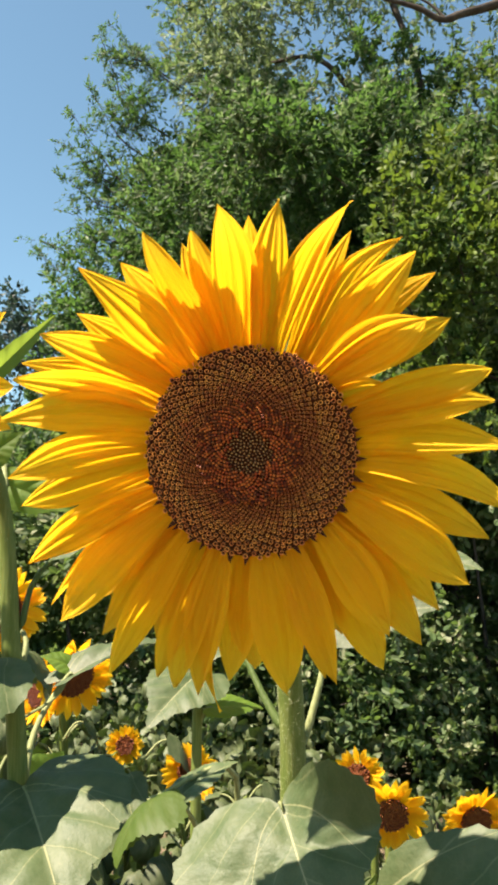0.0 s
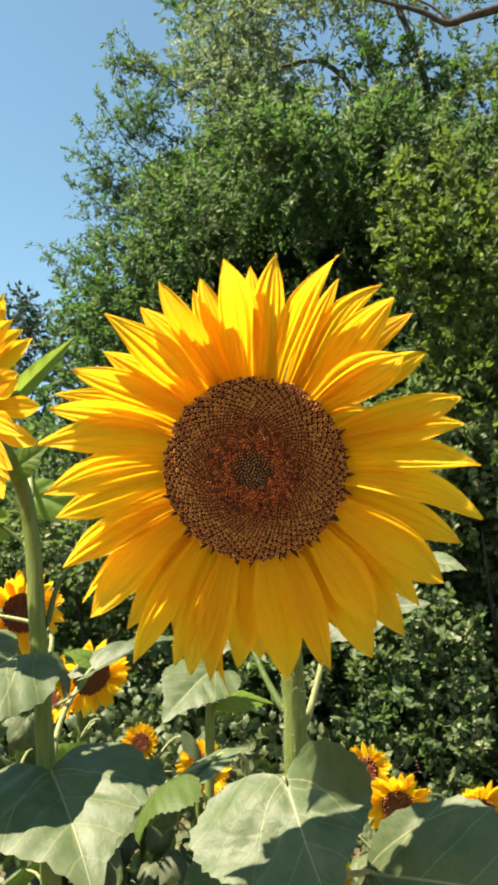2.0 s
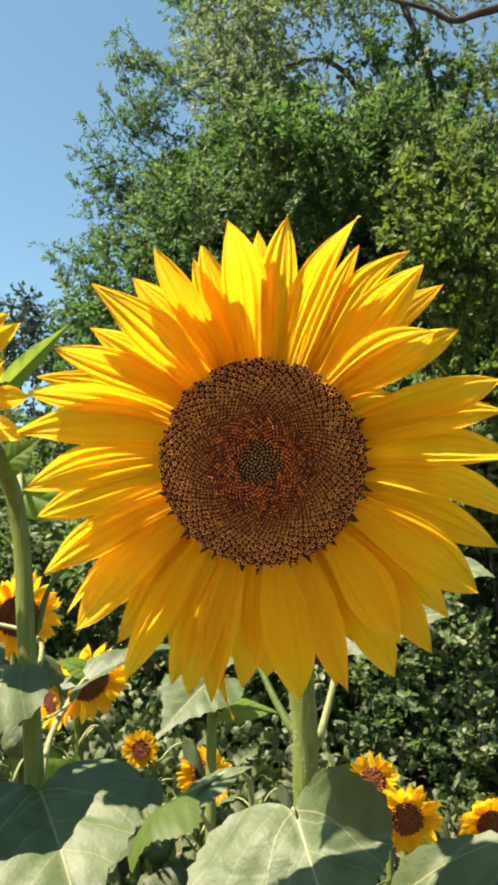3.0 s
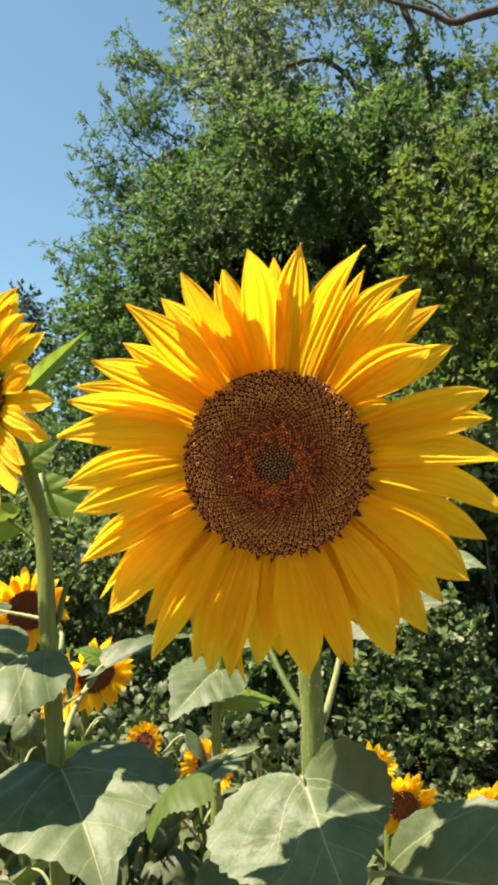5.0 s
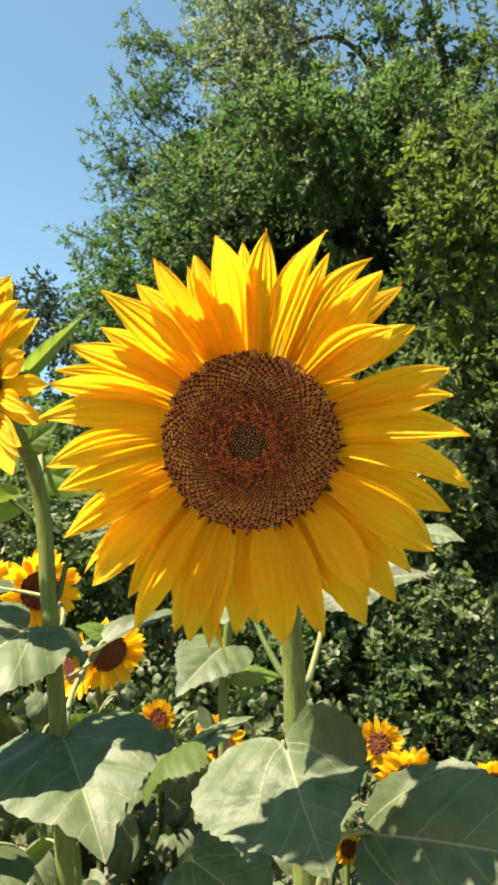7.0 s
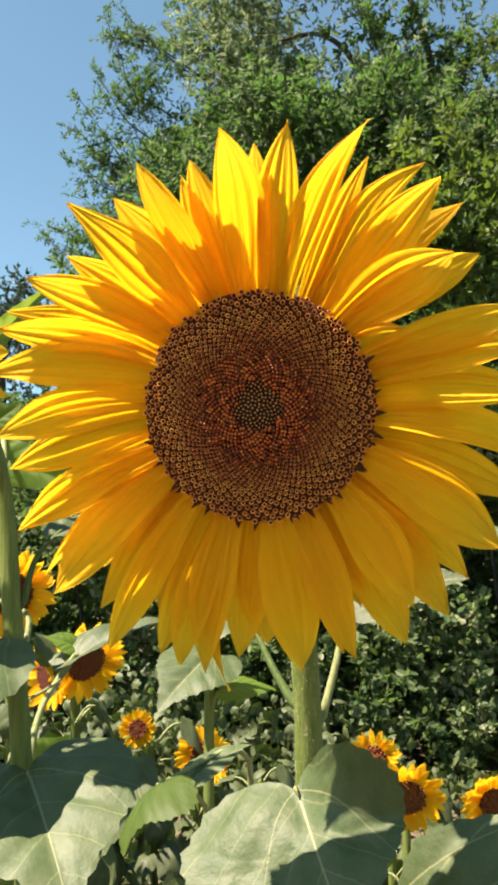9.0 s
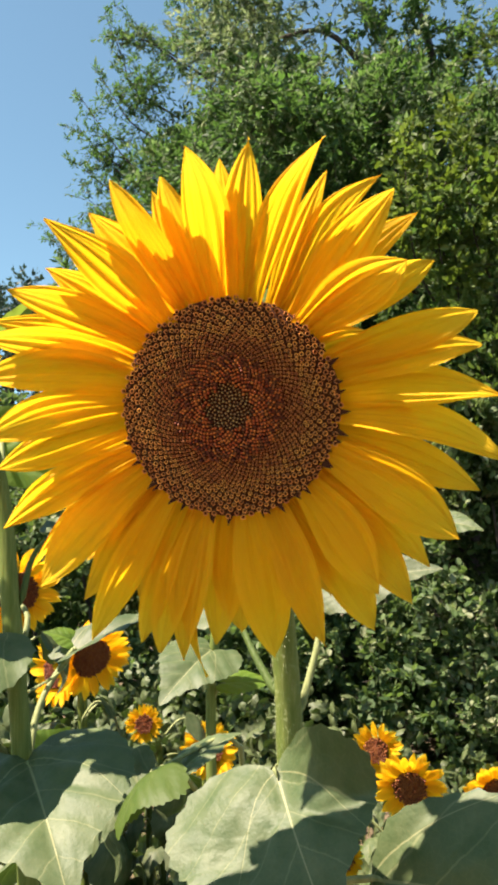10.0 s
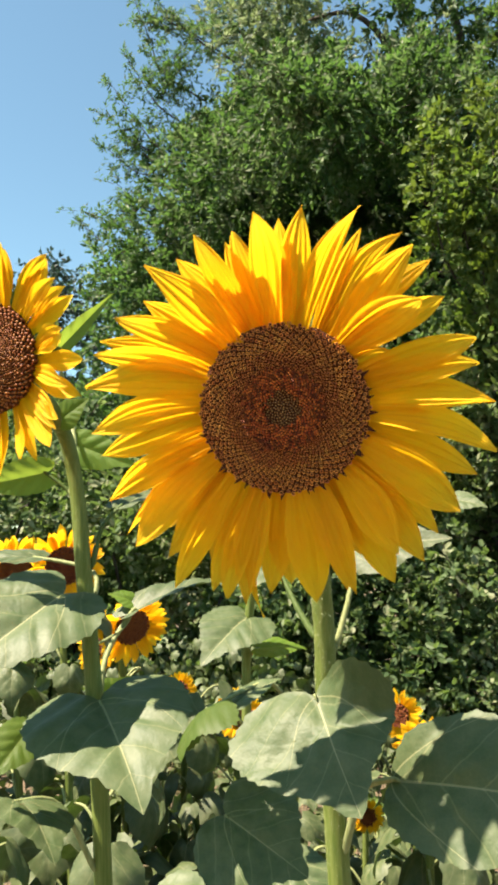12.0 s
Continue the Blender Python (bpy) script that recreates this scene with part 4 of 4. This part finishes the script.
    add_leaf(plant, (-0.244, 0.900, 1.327), (-0.214, 0.910, 1.357), (0.2, -0.85, 0.1), 0.05, (-0.230, 0.810, 1.317), None, 0.15, 0.4, 0.2, 0.012, 32, LEAF_BACKLIT)
    add_leaf(plant, (-0.293, 0.770, 1.326), (-0.313, 0.720, 1.288), (0.2, -0.85, 0.2), 0.05, (-0.237, 0.800, 1.331), (-0.272, 0.790, 1.337), 0.15, 0.5, 0.2, 0.012, 33, LEAF_CURL)
    add_leaf(plant, (-0.206, 0.830, 1.567), (-0.165, 0.900, 1.587), (0, -0.3, 0.95), 0.045, (-0.232, 0.800, 1.493), (-0.225, 0.815, 1.540), 0.2, 0.4, 0.2, 0.012, 34, stalk=DARK_STALK)
    add_leaf(plant, (-0.264, 0.785, 1.665), (-0.231, 0.780, 1.687), (0.3, -0.8, 0.3), 0.035, (-0.267, 0.790, 1.648), None, 0.2, 0.5, 0.2, 0.012, 35, LEAF_BACKLIT)


def hidden_sunflower():
    """A plant whose bloom stands behind the tall one."""
    plant = thing("sunflower", (-0.111, 1.447, 0.000), "sunflower standing behind, mostly hidden by the front bloom", "sunflower")
    spine = [(-0.122, 1.447, -0.020), (-0.120, 1.447, 0.541), (-0.116, 1.447, 1.224), (-0.108, 1.447, 1.374), (-0.087, 1.423, 1.481), (-0.063, 1.376, 1.517)]
    child("stem", tube("stem", spine, [0.012, 0.010, 0.009, 0.0085, 0.008, 0.012], STEM, 40, 12, 0.012, 33), plant)
    generic_head(plant, head_pose((-0.057, 1.340, 1.529), (0.1, -0.95, -0.25)), 0.045, 0.085, 26, 34, SHAPES, 0.0055)
    add_leaf(plant, (-0.111, 1.435, 1.377), (-0.180, 1.328, 1.310), (-0.1, -0.75, 0.65), 0.14, (-0.111, 1.447, 1.327), None, 0.2, 0.6, 0.2, 0.012, 35)
    add_leaf(plant, (-0.093, 1.447, 1.321), (-0.003, 1.471, 1.315), (0, -0.3, 0.95), 0.095, (-0.114, 1.447, 1.279), None, 0.2, 0.4, 0.2, 0.012, 36, LEAF_BACKLIT)
    add_leaf(plant, (-0.039, 1.387, 0.958), (0.04, 1.34, 0.87), (0, -0.5, 0.85), 0.11, (-0.118, 1.447, 0.875), None, 0.2, 0.8, 0.2, 0.012, 37)
    add_leaf(plant, (-0.194, 1.387, 0.898), (-0.301, 1.328, 0.779), (0, -0.5, 0.85), 0.17, (-0.118, 1.447, 0.815), None, 0.2, 0.8, 0.2, 0.012, 38)


def leafy_stalk():
    """A leaf that curls between the two front plants."""
    plant = thing("sunflower", (-0.05, 0.80, 0), "young sunflower plant without bloom, curled bright green leaf", "sunflower")
    spine = [(-0.05, 0.80, -0.02), (-0.05, 0.80, 0.6), (-0.045, 0.80, 1.1), (-0.04, 0.79, 1.26)]
    child("stem", tube("stem", spine, [0.011, 0.009, 0.007, 0.003], STEM, 30, 10, 0.012, 43), plant)
    add_leaf(plant, (-0.088, 0.735, 1.356), (-0.112, 0.69, 1.315), (-0.25, 0.35, 0.9), 0.088, (-0.045, 0.80, 1.18), (-0.02, 0.79, 1.36), 0.1, 1.1, 0.5, 0.016, 44, LEAF_CURL)
    add_leaf(plant, (-0.070, 0.745, 1.352), (-0.018, 0.775, 1.376), (-0.1, -0.1, 1.0), 0.05, (-0.045, 0.80, 1.18), (-0.05, 0.78, 1.30), 0.3, 0.5, 0.3, 0.014, 47)
    add_leaf(plant, (-0.08, 0.772, 1.237), (0.005, 0.732, 1.192), (-0.1, -0.80, 0.55), 0.128, (-0.047, 0.80, 1.15), (-0.07, 0.80, 1.21), 0.12, 0.6, 0.15, 0.02, 5, LEAF, "dark rounded leaf with one sunlit patch")
    add_leaf(plant, (-0.09, 0.76, 1.06), (-0.15, 0.70, 0.98), (0, -0.5, 0.85), 0.13, (-0.05, 0.80, 0.98), None, 0.2, 0.8, 0.2, 0.014, 45)
    add_leaf(plant, (0.0, 0.77, 1.03), (0.04, 0.70, 0.95), (0, -0.5, 0.85), 0.13, (-0.05, 0.80, 0.95), None, 0.2, 0.8, 0.2, 0.014, 46)


tall_sunflower()
neighbour_sunflower()
hidden_sunflower()
leafy_stalk()


# ---- sunflowers farther back ----
LOW_LEAVES = [leaf_mesh(0.16, 0.15, 0.1, 0.9 + 0.28 * k, 0.3 + 0.12 * k, 0.022 + 0.006 * k, 500 + k, LEAF_LOW, 8, 36) for k in range(5)]


def field_sunflower(head, facing, radius, tip, seed, bloom=True):
    """A whole plant: its stem from the soil, leaves all the way, one head."""
    rng = np.random.default_rng(seed)
    h, f = Vector(head), Vector(facing).normalized()
    foot = Vector((h.x - 0.05 * f.x + rng.normal(0, 0.02), h.y + 0.10, 0))
    plant = thing("sunflower", foot, "smaller sunflower in bloom among field leaves" if bloom else "leafy young sunflower plant without bloom", "sunflower", "field sunflowers" if bloom else "young sunflowers")
    neck = h - f * 0.06
    spine = [foot - Vector((0, 0, 0.02)), foot.lerp(Vector((neck.x, neck.y + 0.05, neck.z)), 0.5), Vector((neck.x - 0.4 * f.x * 0.05, neck.y + 0.045, neck.z - 0.06)), neck, h - f * 0.03]
    child("stem", tube("stem", spine, [0.012, 0.010, 0.008, 0.007, 0.010], STEM, 26, 9, 0.012, seed), plant)
    if bloom:
        generic_head(plant, head_pose(h, f), radius, tip, 38, seed, SHAPES, 0.0058, 0, 1.3)
    count = int(7 + h.z * 7)
    for k in range(count):
        z = h.z - (0.14 if bloom else 0.03) - (h.z - 0.3) * k / count
        a = 2.4 * k + rng.uniform(0, 0.8)
        at = foot.lerp(neck, z / h.z)
        out = Vector((math.cos(a), math.sin(a), 0))
        reach = rng.uniform(0.05, 0.11)
        end = Vector((at.x, at.y, z)) + out * reach + Vector((0, 0, reach * 0.5))
        y = (out + Vector((0, 0, rng.uniform(-1.3, 0.1)))).normalized()
        x = y.cross(Vector((0, 0, 1))).normalized()
        s = rng.uniform(0.5, 1.05)
        blade = child("leaf", LOW_LEAVES[int(rng.integers(5))], plant, axes(end, x, y, x.cross(y)) @ Matrix.Diagonal((s, s, s, 1)))
        child("leaf_stalk", tube("leaf_stalk", [Vector((at.x, at.y, z - 0.02)), Vector((at.x, at.y, z)) + out * reach * 0.55 + Vector((0, 0, reach * 0.4)), end + y * 0.006], [0.004, 0.003, 0.002], STALK, 8, 6), blade)


field_sunflower((-0.578, 1.80, 1.474), (0.5, -0.85, -0.2), 0.045, 0.098, 201)
field_sunflower((-0.745, 1.92, 1.455), (0.5, -0.8, -0.2), 0.045, 0.098, 202)
field_sunflower((-0.462, 2.00, 1.308), (0.6, -0.7, -0.35), 0.046, 0.104, 203)
field_sunflower((-0.575, 2.12, 1.262), (-0.5, -0.8, 0.1), 0.042, 0.092, 204)
field_sunflower((0.249, 1.70, 1.078), (-0.1, -0.95, -0.25), 0.031, 0.076, 205)
field_sunflower((0.205, 1.86, 1.112), (-0.5, -0.85, -0.1), 0.026, 0.060, 206)
field_sunflower((0.462, 1.90, 1.010), (0.1, -0.9, -0.3), 0.032, 0.080, 207)
field_sunflower((-0.200, 2.20, 1.040), (0.3, -0.9, 0.3), 0.033, 0.077, 208)
field_sunflower((-0.370, 2.20, 1.110), (0.1, -0.95, 0.15), 0.022, 0.050, 209)
field_sunflower((0.130, 2.00, 0.840), (0.0, -0.95, -0.1), 0.020, 0.044, 210)
for k in range(13):
    x, y = (-0.95, -0.62, -0.34, -0.06, 0.22, 0.5, 0.78)[k % 7] + 0.05 * math.sin(k * 9.1), 1.55 + 0.75 * (k // 7) + 0.2 * math.sin(k * 5.3)
    field_sunflower((x, y, (1.02 if x < 0 else 0.66) + 0.09 * math.sin(k * 3.7)), (0.1, -0.3, 0.9), 0, 0, 230 + k, False)


def undergrowth():
    """Low leafy growth between the rows, and dry straw on the soil."""
    rng = np.random.default_rng(91)
    n = 4600
    c = np.stack([rng.normal(-0.3, 1.35, n), 1.25 + 4.0 * rng.random(n) ** 1.1, np.zeros(n)], 1)
    c[:, 1] += 0.35 * np.sin(c[:, 0] * 2.3) * (c[:, 1] < 2.0)
    c[:, 2] = rng.uniform(0.02, 1.0, n) * np.clip(0.95 - 0.42 * (c[:, 0] + 0.2), 0.22, 0.95)
    leaf = leaf_mesh(1.0, 0.8, 0.2, 1.4, 0.6, 0.05, 93, LEAF_LOW, 2, 14)
    v = np.zeros(len(leaf.vertices) * 3, "f4")
    leaf.vertices.foreach_get("co", v)
    f = np.array([p.vertices[:] for p in leaf.polygons])
    uv = np.zeros((len(v) // 3, 2))
    for loop, layer in zip(leaf.loops, leaf.uv_layers[0].data):
        uv[loop.vertex_index] = layer.uv
    seats = []
    for p in c:
        m = Euler((rng.uniform(-1.5, 0.3), rng.normal(0, 0.5), rng.uniform(0, 6.28))).to_matrix()
        seats.append(np.hstack([np.array(m) * rng.uniform(0.04, 0.10), p[:, None]]))
    ob = new("undergrowth", joined("undergrowth", (v.reshape(-1, 3), f, uv), seats, LEAF_LOW))
    tagged(ob, "low green weeds and leaves between the sunflower rows", "undergrowth", "", "stuff")
    ob = new("weed_stems", twig_mesh("weed_stems", (c * (1, 1, 0) + rng.normal(0, 0.06, c.shape) * (1, 1, 0))[::5], c[::5], 0.0022, STEM))
    tagged(ob, "thin green weed stalks standing in the field soil", "weeds", "", "stuff")
    n = 5200
    p = np.stack([rng.normal(0.2, 1.8, n), 2.8 + 1.3 * rng.normal(size=n), np.full(n, 0.005)], 1)
    d = np.stack([rng.normal(0, 0.05, n), rng.normal(0, 0.05, n), rng.uniform(0.03, 0.20, n)], 1)
    ob = new("dry_grass", twig_mesh("dry_grass", p, p + d, 0.0016, STRAW))
    tagged(ob, "dry straw-coloured grass on the field soil", "grass", "", "stuff")


undergrowth()
